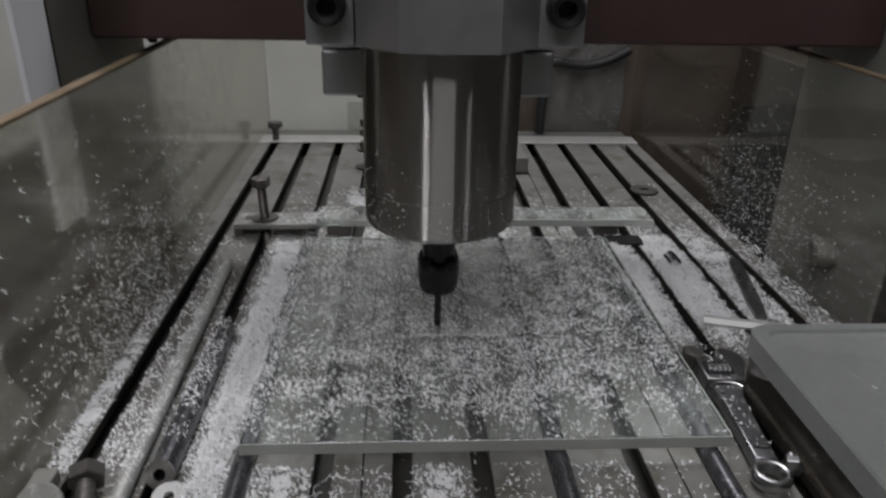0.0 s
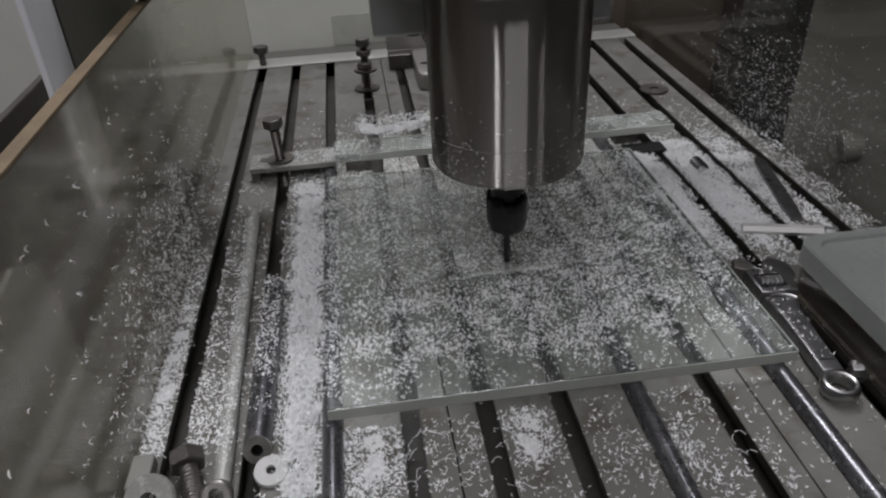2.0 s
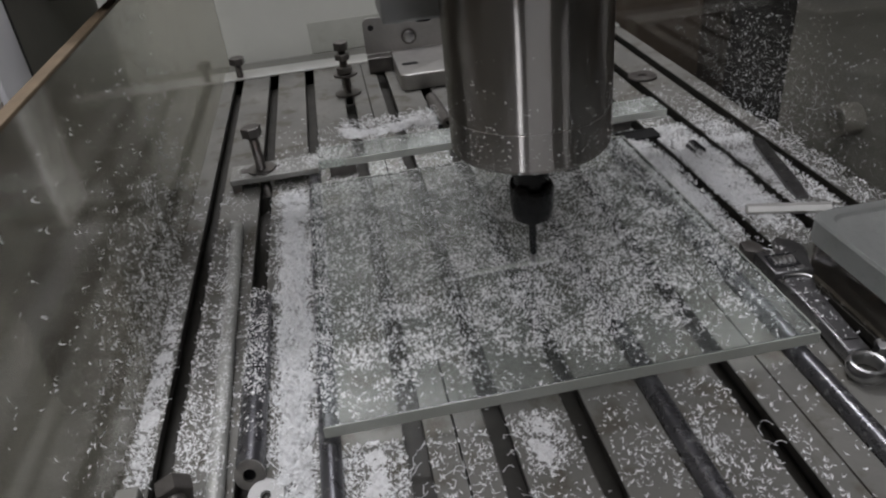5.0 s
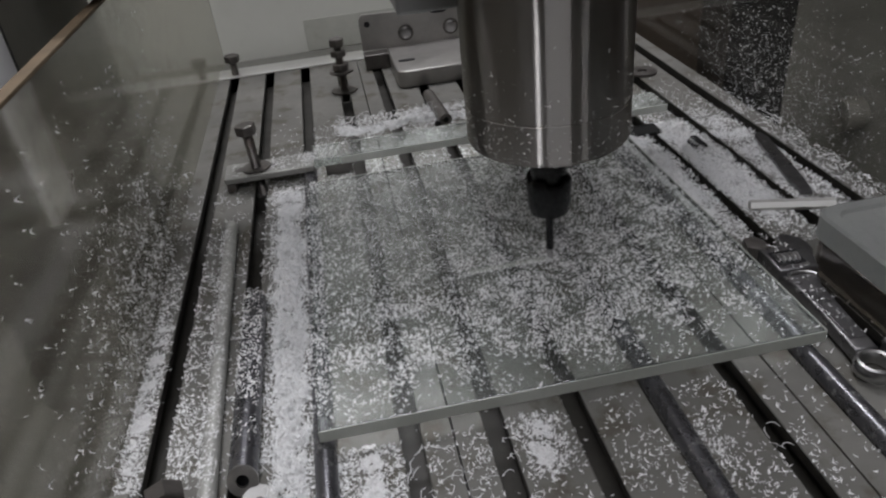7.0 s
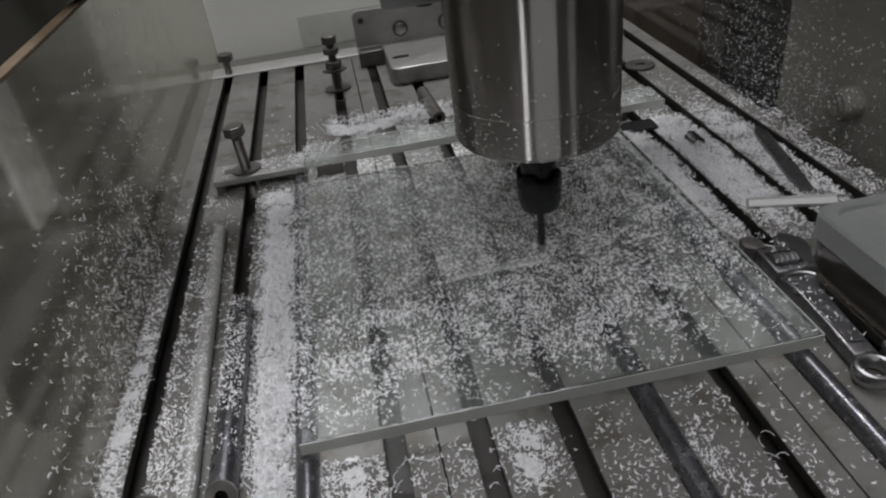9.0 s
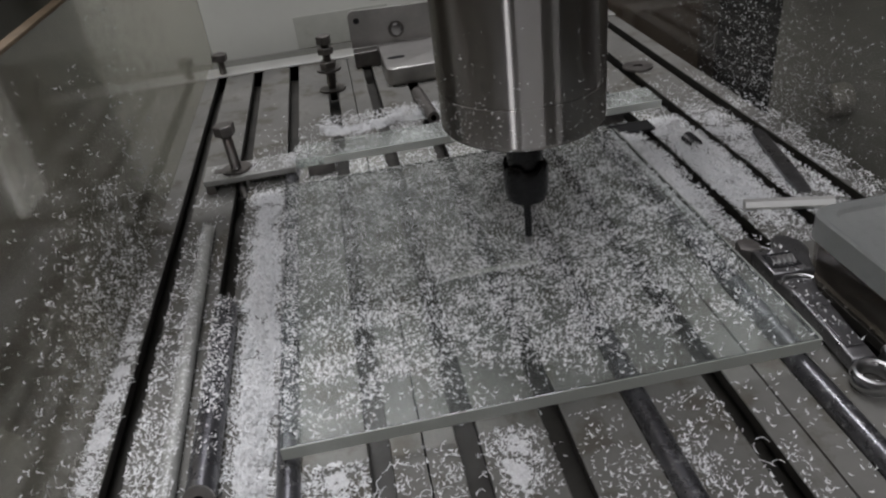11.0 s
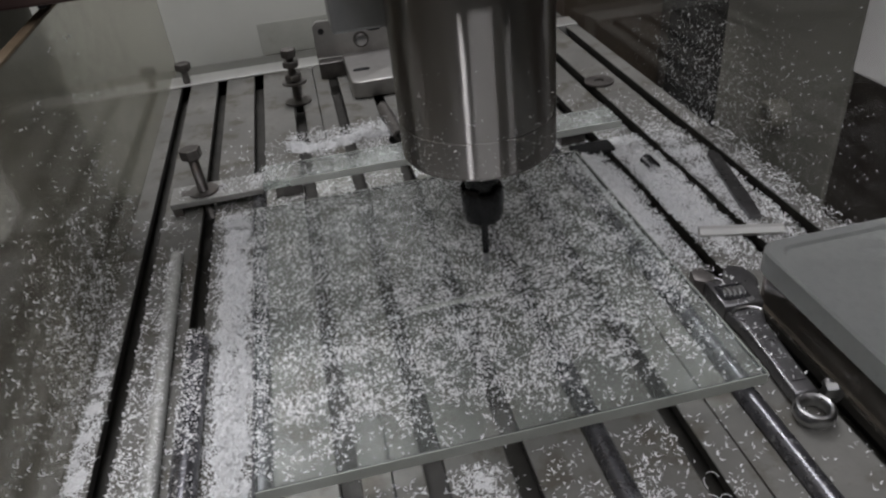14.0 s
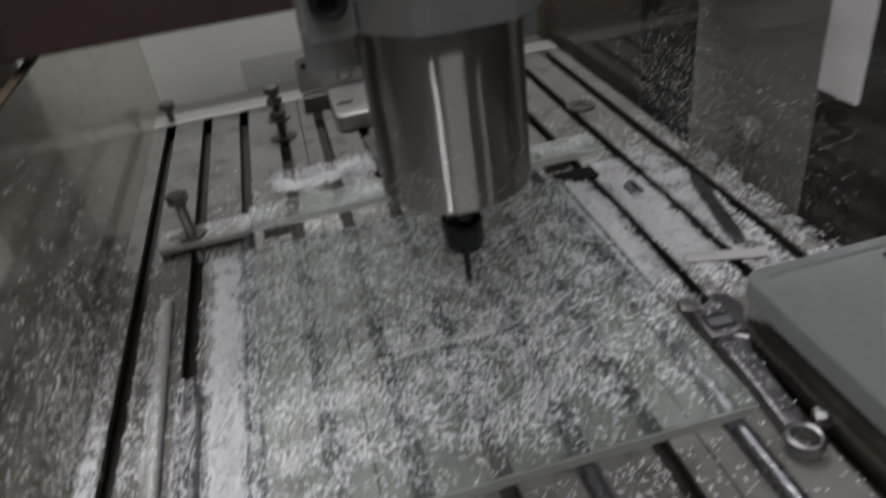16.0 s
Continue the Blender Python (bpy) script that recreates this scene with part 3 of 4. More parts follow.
def bracket():
    """Thick-footed angle bracket: the upright faces -y, the foot lies before it."""
    t = thing("angle_bracket", "galvanised steel angle bracket bolted at the rear of the table", "bracket")
    facing = Matrix(((1, 0, 0, 0), (0, 0, -1, 0.9235), (0, 1, 0, 0), (0, 0, 0, 1)))
    out = [(-0.0090, 0.0130), (0.0115, 0.0128), (0.0115, 0.0006), (0.104, 0.0006), (0.104, 0.0395), (0.010, 0.0420)] + arc(-0.0040, 0.0375, 0.0050, 90, 180, 6)
    part("upright", prism(out, 0.0, 0.0035, 0.0005, m=facing), GALV, t)
    foot = [(0.0115, 0.9198)] + arc(0.0185, 0.8565, 0.0065, 180, 270, 6) + [(0.104, 0.8500), (0.104, 0.9198)]
    part("foot", prism(foot, 0.0003, 0.0135, 0.0014, 3), GALV, t, "thick foot with a worn front edge", True)
    part("packing", box(-0.0088, 0.0112, 0.9060, 0.9195, 0.0003, 0.0127, 0.0008), RUSTY, t, "dark steel packing under the wing")
    for x, z in ((0.0287, 0.0236), (0.0671, 0.0238)):
        m = Matrix.Translation((x, 0.9199, z)) @ Matrix.Rotation(radians(90), 4, "X")
        head = part("bolt_head", lathe([(0, 0.0036), (0.0022, 0.0038), (0.0042, 0.0030), (0.0050, 0.0014), (0.0050, 0.0)], 24, m=m), CHROME, t, "domed bolt head", True)
        part("washer", lathe([(0.0051, 0.0), (0.0066, 0.0), (0.0066, 0.0008), (0.0051, 0.0010)], 24, m=m, close=True), RUSTY, head)
    part("hole", lathe([(0, 0.0004), (0.0024, 0.0004), (0.0025, 0.0)], 20, m=Matrix.Translation((-0.0025, 0.9199, 0.0344)) @ Matrix.Rotation(radians(90), 4, "X")), BLACK_BOLT, t)
    o = arc(0.0265, 0.8770, 0.0028, -90, 90, 6) + arc(0.0185, 0.8770, 0.0028, 90, 270, 6)
    part("slot_hole", prism(o, 0.01355, 0.0138), BLACK_BOLT, t)
    return t


GALV = material("galvanised_steel", (0.42, 0.41, 0.39), 0.38, 0.7, 0.15, 45, 0.12, second=(0.38, 0.34, 0.29), second_at=0.6)
bracket()


def rods():
    c = math.sqrt(0.004 ** 2 - 0.00375 ** 2)
    for x, y0, y1 in ((-0.060, 0.36, 0.742), (0.060, 0.33, 0.535), (0.120, 0.33, 0.742)):
        ob = part("steel_rod", lathe([(0, 0), (0.0036, 0), (0.004, 0.0004), (0.004, y1 - y0 - 0.0004), (0.0036, y1 - y0), (0, y1 - y0)], 28, m=Matrix.Translation((x, y0, c)) @ ALONG_Y), ROD, None, "", True)
        tagged(ob, "dull round steel rod lying in a table slot under the sheet", "rod", "rods under the sheet")
    # flanged tube in the second slot
    t = thing("flanged_tube", "steel tube with a bright flange lying in a table slot", "tube")
    part("tube", lathe([(0.0026, 0), (0.0050, 0), (0.0050, 0.104), (0.0026, 0.104)], 28, m=Matrix.Translation((-0.0875, 0.487, 0.0038)) @ ALONG_Y, close=True), ROD, t, "", True)
    m = Matrix.Translation((-0.0868, 0.4850, 0.0062)) @ Matrix.Rotation(radians(62), 4, "X")
    part("flange", lathe([(0.0022, 0), (0.0046, -0.0006), (0.0052, 0.0004), (0.0052, 0.0016), (0.0022, 0.0018)], 36, m=m, close=True), ZINC, t, "bright polished flange", True)
    # aluminium tube beside the first slot
    ob = part("aluminium_tube", lathe([(0.0016, 0), (0.0029, 0), (0.0032, 0.0004), (0.0032, 0.200), (0.0016, 0.200)], 28, m=Matrix.Translation((-0.0988, 0.4677, 0.0034)) @ Matrix.Rotation(radians(1.34), 4, "Z") @ ALONG_Y, close=True), ALU_TUBE, None, "", True)
    tagged(ob, "pale aluminium tube lying along the table", "tube")
    # bright collar on the near end of the tube
    m = Matrix.Translation((-0.0988, 0.4677, 0.0052)) @ Matrix.Rotation(radians(50), 4, "X")
    ob = part("pipe_collar", lathe([(0.0026, 0.0), (0.0048, 0.0), (0.0052, 0.0006), (0.0052, 0.0040), (0.0046, 0.0048), (0.0026, 0.0048)], 32, m=m, close=True), ZINC, None, "", True)
    tagged(ob, "bright steel collar at the end of the pale tube", "collar")
    # bolt that leans over the slot with its head away
    a, b = Vector((-0.1102, 0.4789, 0.0080)), Vector((-0.1046, 0.4586, 0.0040))
    t = thing("bolt", "brown steel bolt lying in the slot, head up", "bolt", at=Matrix.Translation(a) @ (b - a).to_track_quat("Z", "Y").to_matrix().to_4x4())
    part("shank", lathe([(0.0033 * (1 if i % 2 else 0.90), 0.0008 * i) for i in range(26)], 18), RUSTY, t, "", True)
    part("head", prism(hexagon(0.0066), -0.0060, 0.0, 0.0007), RUSTY, t)
    # big washer that leans on the pale block
    m = Matrix.Translation((-0.1202, 0.4654, 0.0080)) @ Matrix.Rotation(radians(38), 4, "X") @ Matrix.Rotation(radians(-12), 4, "Y")
    ob = part("washer", lathe([(0.0034, 0), (0.0090, 0), (0.0094, 0.0006), (0.0094, 0.0022), (0.0090, 0.0028), (0.0034, 0.0028)], 40, m=m, close=True), CLAMP_STEEL, None, "", True)
    tagged(ob, "large grey steel washer leaning on a block", "washer")
    tagged(part("packing_block", box(-0.1325, -0.1245, 0.4745, 0.490, 0.0, 0.0060, 0.001), SIDE), "small pale aluminium packing block", "block")
    ob = part("plastic_washer", lathe([(0.0018, 0.0), (0.0060, 0.0), (0.0064, 0.0008), (0.0060, 0.0018), (0.0018, 0.0018)], 32, m=Matrix.Translation((-0.0820, 0.4774, 0.0016)) @ Matrix.Rotation(radians(14), 4, "X"), close=True), WHITE_PLASTIC, None, "", True)
    tagged(ob, "white plastic washer on the table", "washer")
    # short tube behind the bar
    ob = part("short_tube", lathe([(0.002, 0), (0.0042, 0), (0.0042, 0.052), (0.002, 0.052)], 24, m=Matrix.Translation((0.033, 0.765, 0.0046)) @ Matrix.Rotation(radians(4), 4, "Z") @ ALONG_Y, close=True), RUSTY, None, "", True)
    tagged(ob, "short dull steel tube behind the bar", "tube")


rods()


def wrench():
    """Adjustable wrench: local y runs from the ring to the jaws."""
    a = Vector((0.1363, 0.4793))
    b = Vector((0.1435, 0.5620))
    ang = math.degrees(math.atan2(b.y - a.y, b.x - a.x)) - 90
    t = thing("adjustable_wrench", "dull steel adjustable wrench with a dark jaw", "wrench", at=pose(a.x, a.y, 0.0004, 0, 0, ang))
    z0, z1 = 0.0012, 0.0072
    ring = [(0.00575 + 0.00165 * math.cos(q * math.pi / 6), 0.0038 + 0.0031 * math.sin(q * math.pi / 6)) for q in range(12)]
    part("ring", lathe(ring, 36, close=True), CHROME, t, "polished hanging ring", True)
    grip = [(-0.0044, 0.0060), (0.0044, 0.0060), (0.0047, 0.025), (0.0052, 0.046), (0.0085, 0.055), (-0.0075, 0.055), (-0.0052, 0.046), (-0.0047, 0.025)]
    part("handle", prism(grip, z0, z1, 0.0012, 3), WRENCH, t, "", True)
    part("handle_panel", prism([(-0.0030, 0.012), (0.0030, 0.012)] + arc(0, 0.041, 0.0036, 0, 180, 8), z1 + 0.0002, z1 + 0.0006, 0.0002), WRENCH, t)
    head = [(-0.0080, 0.0555), (0.0088, 0.0555)] + arc(0.0035, 0.0730, 0.0105, -40, 75, 10) + [(0.0040, 0.0825), (0.0020, 0.0740), (-0.0085, 0.0735)]
    part("fixed_jaw", prism(head, 0.0006, 0.0092, 0.0010, 3), WRENCH, t, "", True)
    part("sliding_jaw", prism([(-0.0085, 0.0739), (-0.0022, 0.0745), (-0.0030, 0.0800), (-0.0060, 0.0850), (-0.0110, 0.0835), (-0.0122, 0.0765)], 0.0010, 0.0088, 0.0008, 2), RUSTY, t, "dark sliding jaw", True)
    part("window", prism([(-0.0068, 0.0592), (0.0052, 0.0592), (0.0052, 0.0690), (-0.0068, 0.0690)], 0.0093, 0.0095), BLACK_BOLT, t, "dark opening for the adjusting screw")
    worm = [(0.0, 0.0)] + [((0.0036, 0.0036, 0.0026, 0.0026)[i % 4], 0.00055 * i) for i in range(19)] + [(0.0, 0.0099)]
    part("adjuster", lathe(worm, 20, m=Matrix.Translation((-0.0057, 0.0641, 0.0078)) @ ALONG_X), CHROME, t, "ridged adjusting screw")
    part("shoulder", tube_along([(0.0068 * math.cos(radians(v)), 0.0505 + 0.0050 * math.sin(radians(v)), 0.0074) for v in range(20, 165, 16)], 0.0009, 8), CHROME, t, "polished shoulder of the grip", True)
    part("rivet", lathe([(0, 0.0094), (0.0016, 0.0094), (0.0018, 0.0070)], 16, m=Matrix.Translation((0.0045, 0.0585, 0))), CHROME, t)
    return t


wrench()


def right_clutter():
    # hexagonal bar
    d = Vector((0.0335, -0.0095, 0))
    m = Matrix.Translation((0.1565, 0.5985, 0.0028)) @ d.to_track_quat("Z", "Y").to_matrix().to_4x4()
    ob = part("hex_key", prism([(0.0028 * math.cos(radians(60 * i)), 0.0028 * math.sin(radians(60 * i))) for i in range(6)], 0.0, 0.04, m=m), ALU_END)
    tagged(ob, "bright hexagonal steel key", "tool")
    # flat bar
    ob = part("flat_spanner", prism([(-0.003, 0), (0.003, 0), (0.0042, 0.02), (0.0036, 0.068), (0.0015, 0.074), (-0.0015, 0.074), (-0.0036, 0.068), (-0.0042, 0.02)], 0.0004, 0.0034, 0.0005, m=None), WRENCH, None, "", True, pose(0.1895, 0.602, 0, 0, 0, -12))
    tagged(ob, "thin flat dark steel spanner among the chips", "tool")
    # small bolt by the wrench
    t = thing("bolt", "small bright bolt beside the wrench", "bolt", at=Matrix.Translation((0.1480, 0.4870, 0.0042)) @ Matrix.Rotation(radians(70), 4, "Z") @ ALONG_X)
    part("head", prism(hexagon(0.0040), -0.004, 0.0, 0.0005), CHROME, t)
    part("shank", lathe([(0.0020 * (1 if i % 2 else 0.85), 0.0005 * i) for i in range(8)], 16), CHROME, t)
    # small coil spring
    pts = [(0.1655 + 0.0030 * math.cos(i * 0.7), 0.672 + 0.00028 * i - 0.006, 0.0036 + 0.0030 * math.sin(i * 0.7)) for i in range(46)]
    ob = part("coil_spring", tube_along(pts, 0.0006, 6), BLACK_BOLT, None, "", True)
    tagged(ob, "small dark coil spring half buried in chips", "spring")


right_clutter()


def parts_box():
    x0, x1, y0, y1, h = 0.1525, 0.2290, 0.400, 0.5455, 0.030
    t = thing("parts_box", "frosted clear plastic parts box with a snap lid", "box")
    bm = bmesh.new()

    def rounded(x0, x1, y0, y1, r, z):
        out = arc(x1 - r, y1 - r, r, 0, 90, 4) + arc(x0 + r, y1 - r, r, 90, 180, 4) + arc(x0 + r, y0 + r, r, 180, 270, 4) + arc(x1 - r, y0 + r, r, 270, 360, 4)
        return [bm.verts.new((x, y, z)) for x, y in out]

    levels = [rounded(x0 + 0.0006, x1 - 0.0006, y0 + 0.0006, y1 - 0.0006, 0.006, 0.0004), rounded(x0, x1, y0, y1, 0.007, h - 0.011),
              rounded(x0 + 0.0014, x1 - 0.0014, y0 + 0.0014, y1 - 0.0014, 0.006, h - 0.011), rounded(x0 + 0.0020, x1 - 0.0020, y0 + 0.0020, y1 - 0.0020, 0.005, 0.0018)]
    for a, b in zip(levels, levels[1:]):
        for i in range(len(a)):
            j = (i + 1) % len(a)
            bm.faces.new((a[i], a[j], b[j], b[i]))
    bm.faces.new(levels[0][::-1])
    bm.faces.new(levels[-1])
    bmesh.ops.recalc_face_normals(bm, faces=bm.faces[:])
    p = part("tub", bm, TUB, t, "", True)
    p.visible_shadow = False
    bm = bmesh.new()
    o = [rounded(x0 - 0.0014, x1 + 0.0010, y0 - 0.0014, y1 + 0.0014, 0.008, h - 0.0107), rounded(x0 - 0.0014, x1 + 0.0010, y0 - 0.0014, y1 + 0.0014, 0.008, h - 0.0008),
         rounded(x0 - 0.0004, x1, y0 - 0.0004, y1 + 0.0004, 0.008, h + 0.0003), rounded(x0 + 0.0042, x1 - 0.004, y0 + 0.0042, y1 - 0.0042, 0.006, h + 0.0003),
         rounded(x0 + 0.0052, x1 - 0.005, y0 + 0.0052, y1 - 0.0052, 0.006, h - 0.0012)]
    for a, b in zip(o, o[1:]):
        for i in range(len(a)):
            j = (i + 1) % len(a)
            bm.faces.new((a[i], a[j], b[j], b[i]))
    bm.faces.new(o[-1])
    bm.faces.new(o[0][::-1])
    bmesh.ops.recalc_face_normals(bm, faces=bm.faces[:])
    p = part("lid", bm, FROST, t, "frosted lid with a raised rim", True)
    # dark hardware inside
    c = thing("hardware", "dark loose hardware inside the parts box", "hardware")
    rnd = random.Random(4)
    for i in range(26):
        x, y = rnd.uniform(x0 + 0.012, x1 - 0.012), rnd.uniform(y0 + 0.012, y1 - 0.012)
        z = rnd.uniform(0.0150, 0.0165)
        part("screw", lathe([(0, 0), (0.004, 0), (0.004, 0.003), (0.002, 0.0032), (0.002, 0.016), (0, 0.016)], 10, m=Matrix.Translation((x, y, z)) @ Euler((rnd.uniform(0, 6), rnd.uniform(0, 6), 0)).to_matrix().to_4x4()), rnd.choice((RUSTY, BLACK_BOLT)), c)
    part("tray", box(x0 + 0.0035, x1 - 0.0035, y0 + 0.0035, y1 - 0.0035, 0.0020, 0.0150, 0.001), HARD, c)


parts_box()


# ---- chips ----
def chips(name, spots, label, size=0.0016, seed=1, normal=None, parent=None):
    """Curled shavings at the places given, each with a turn of its own, in one mesh."""
    rng = np.random.default_rng(seed)
    n = len(spots)
    verts = np.zeros((n, 8, 3))
    k = rng.uniform(0.55, 1.5, n) * size
    bend = rng.uniform(0.4, 2.6, n)
    wide = rng.uniform(0.15, 0.30, n) * k
    lift = rng.uniform(-0.1, 1.3, n)
    for s in range(4):
        a = (s / 3 - 0.5) * bend
        r = k / np.maximum(bend, 0.3)
        cx, cy = r * np.sin(a), r * (1 - np.cos(a))
        w = wide * (1.0 if s in (1, 2) else 0.45)
        for side in (0, 1):
            verts[:, 2 * s + side, 0] = cx
            verts[:, 2 * s + side, 1] = cy + (side - 0.5) * w
            verts[:, 2 * s + side, 2] = lift * k * (s / 3 - 0.5) ** 2 * 1.6 + side * wide * 0.35 + 0.00012
    turn = rng.uniform(0, 2 * math.pi, n)
    c, s_ = np.cos(turn)[:, None], np.sin(turn)[:, None]
    x, y, z = verts[..., 0] * c - verts[..., 1] * s_, verts[..., 0] * s_ + verts[..., 1] * c, verts[..., 2]
    tip = rng.normal(0, 0.35, (n, 2))
    z = np.abs(z + x * tip[:, :1] * 0.5 + y * tip[:, 1:] * 0.5) + 0.0001
    if normal is None:
        out = np.stack([x, y, z], -1)
    else:
        u, v, w = (np.asarray(q, float) for q in normal)
        if u.ndim == 1:
            out = x[..., None] * u + y[..., None] * v + z[..., None] * w
        else:
            out = x[..., None] * u[:, None] + y[..., None] * v[:, None] + z[..., None] * w[:, None]
    out = out + np.asarray(spots)[:, None]
    faces = []
    for i in range(n):
        b = 8 * i
        faces += [(b, b + 2, b + 3, b + 1), (b + 2, b + 4, b + 5, b + 3), (b + 4, b + 6, b + 7, b + 5)]
    me = bpy.data.meshes.new(name)
    me.from_pydata(out.reshape(-1, 3).tolist(), [], faces)
    me.materials.append(CHIP)
    ob = new(name, me)
    if parent is not None:
        ob.parent = parent
    else:
        tagged(ob, label, "chips")
    return tagged(ob, kind="stuff")


def scatter(count, x0, x1, y0, y1, z, density, seed):
    rng = np.random.default_rng(seed)
    got = []
    while len(got) < count:
        x, y = rng.uniform(x0, x1), rng.uniform(y0, y1)
        d = density(x, y) * (0.24 + 1.35 * max(0.0, 0.5 + 1.3 * noise.noise(Vector((x * 80, y * 80, seed))))) * (0.6 + 0.8 * max(0.0, 0.5 + noise.noise(Vector((x * 260, y * 260, seed)))))
        if rng.random() < d:
            got.append((x, y, z(x, y) if callable(z) else z))
    return got


def blob(x, y, cx, cy, sx, sy):
    return math.exp(-((x - cx) / sx) ** 2 - ((y - cy) / sy) ** 2)


def in_slot(x, w=0.0036):
    return abs((x / PITCH + 0.5) % 1.0 - 0.5) * PITCH < w


work_sheet()


def sheet_density(x, y):
    d = 0.20 + 0.75 * blob(x, y, 0.032, 0.540, 0.052, 0.028) + 0.35 * blob(x, y, 0.070, 0.570, 0.045, 0.06) + 0.40 * blob(x, y, 0.085, 0.63, 0.050, 0.06)
    d += 0.35 * blob(x, y, -0.035, 0.525, 0.03, 0.03)
    if y < 0.520:
        d *= 0.22 + 0.78 * (y - 0.495) / 0.025
    if x > 0.095 and y < 0.54:
        d *= 0.6
    return min(1, d)


chips("sheet_chips", scatter(17500, -0.060, 0.126, 0.496, 0.689, SHEET_Z1 + 0.0001, sheet_density, 3), "curled white acrylic chips strewn over the sheet", 0.00155, 3)
chips("sheet_dust", scatter(12500, -0.060, 0.12, 0.535, 0.689, SHEET_Z1 + 0.0001, lambda x, y: 0.85 * blob(x, y, -0.005, 0.62, 0.060, 0.06) + 0.22, 4), "fine pale acrylic dust on the sheet", 0.00085, 4)


chips("edge_chips", scatter(1300, -0.0670, -0.0550, 0.500, 0.690, lambda x, y: SHEET_Z1 + 0.0001 if x > -0.0613 else 0.0100 - 0.8 * (-0.0613 - x), lambda x, y: 0.8 * (0.3 + 0.7 * blob(0, y, 0, 0.58, 1, 0.09)), 14), "chips heaped against the edge of the sheet", 0.0014, 14)
chips("clamp_chips", scatter(450, -0.106, -0.030, 0.708, 0.740, lambda x, y: 0.0098 if x < -0.0565 and 0.715 < y < 0.736 else 0.0132 if x > -0.0565 and 0.7145 < y < 0.7365 else 0.0004, lambda x, y: blob(x, y, -0.062, 0.724, 0.018, 0.014), 15), "fluffy chips caught between clamp and bar", 0.0016, 15)


def bed_density(x, y):
    if in_slot(x) or (-0.061 < x < 0.127 and 0.494 < y < 0.6905):
        return 0.0
    if y < 0.495:
        d = 0.10 + 0.9 * blob(x, y, -0.045, 0.482, 0.016, 0.03) + 0.9 * blob(x, y, 0.014, 0.480, 0.009, 0.014) + 0.3 * blob(x, y, -0.015, 0.46, 0.02, 0.03) + 0.35 * blob(x, y, 0.07, 0.46, 0.03, 0.03)
        if x > 0.1:
            d *= 0.4
        return d
    if x < -0.10:
        return 0.8 * blob(0, y, 0, 0.53, 1, 0.09) * (1.3 if x < -0.124 else 0.9) + 0.12 * (y < 0.72)
    if x < -0.06:
        return 0.9 * blob(0, y, 0, 0.56, 1, 0.13) * (1.0 if x > -0.083 else 0.3)
    if x > 0.127:
        return 1.7 * blob(x, y, 0.170, 0.64, 0.07, 0.075) if y > 0.565 and x < 0.232 else 0.05
    if y > 0.735:
        return 0.10 * (y < 0.80) + 0.5 * blob(x, y, 0.01, 0.775, 0.05, 0.018)
    return 0.35


chips("table_chips", scatter(24000, -0.1330, 0.2315, 0.40, 0.86, 0.0001, bed_density, 5), "curled white acrylic chips on the table", 0.0015, 5)


def heap_height(h, cx, cy, sx, sy):
    return lambda x, y: 0.0001 + h * blob(x, y, cx, cy, sx, sy) * random.Random(int(x * 1e6) ^ int(y * 1e6)).random()


def long_heap(x, y):
    return blob(x, 0, -0.0725 + 0.002 * noise.noise(Vector((0, y * 60, 2.0))), 0, 0.0105 + 0.004 * noise.noise(Vector((0, y * 90, 7.0))), 1) ** 2 * (0.9 if 0.455 < y < 0.705 else 0.0)


chips("chip_heap", scatter(5000, -0.0875, -0.0585, 0.46, 0.71, lambda x, y: 0.0001 + 0.006 * blob(x, 0, -0.0725, 0, 0.008, 1) * random.Random(int(x * 1e6) ^ int(y * 1e6)).random(), long_heap, 6), "long heap of white acrylic chips beside the sheet", 0.0015, 6)
chips("chip_heap", scatter(15000, 0.1285, 0.212, 0.580, 0.716, heap_height(0.004, 0.160, 0.65, 0.035, 0.05), lambda x, y: 0.0 if in_slot(x, 0.0025) or (x < 0.157 and y > 0.699) else blob(x, y, 0.160, 0.652, 0.045, 0.055), 7), "heap of white acrylic chips by the sheet", 0.0015, 7)
chips("chip_heap", scatter(700, -0.04, 0.075, 0.755, 0.815, heap_height(0.009, 0.015, 0.783, 0.06, 0.014), lambda x, y: blob(x, y, 0.012, 0.783, 0.055, 0.009), 8), "ridge of fluffy chips behind the bar", 0.0020, 8)


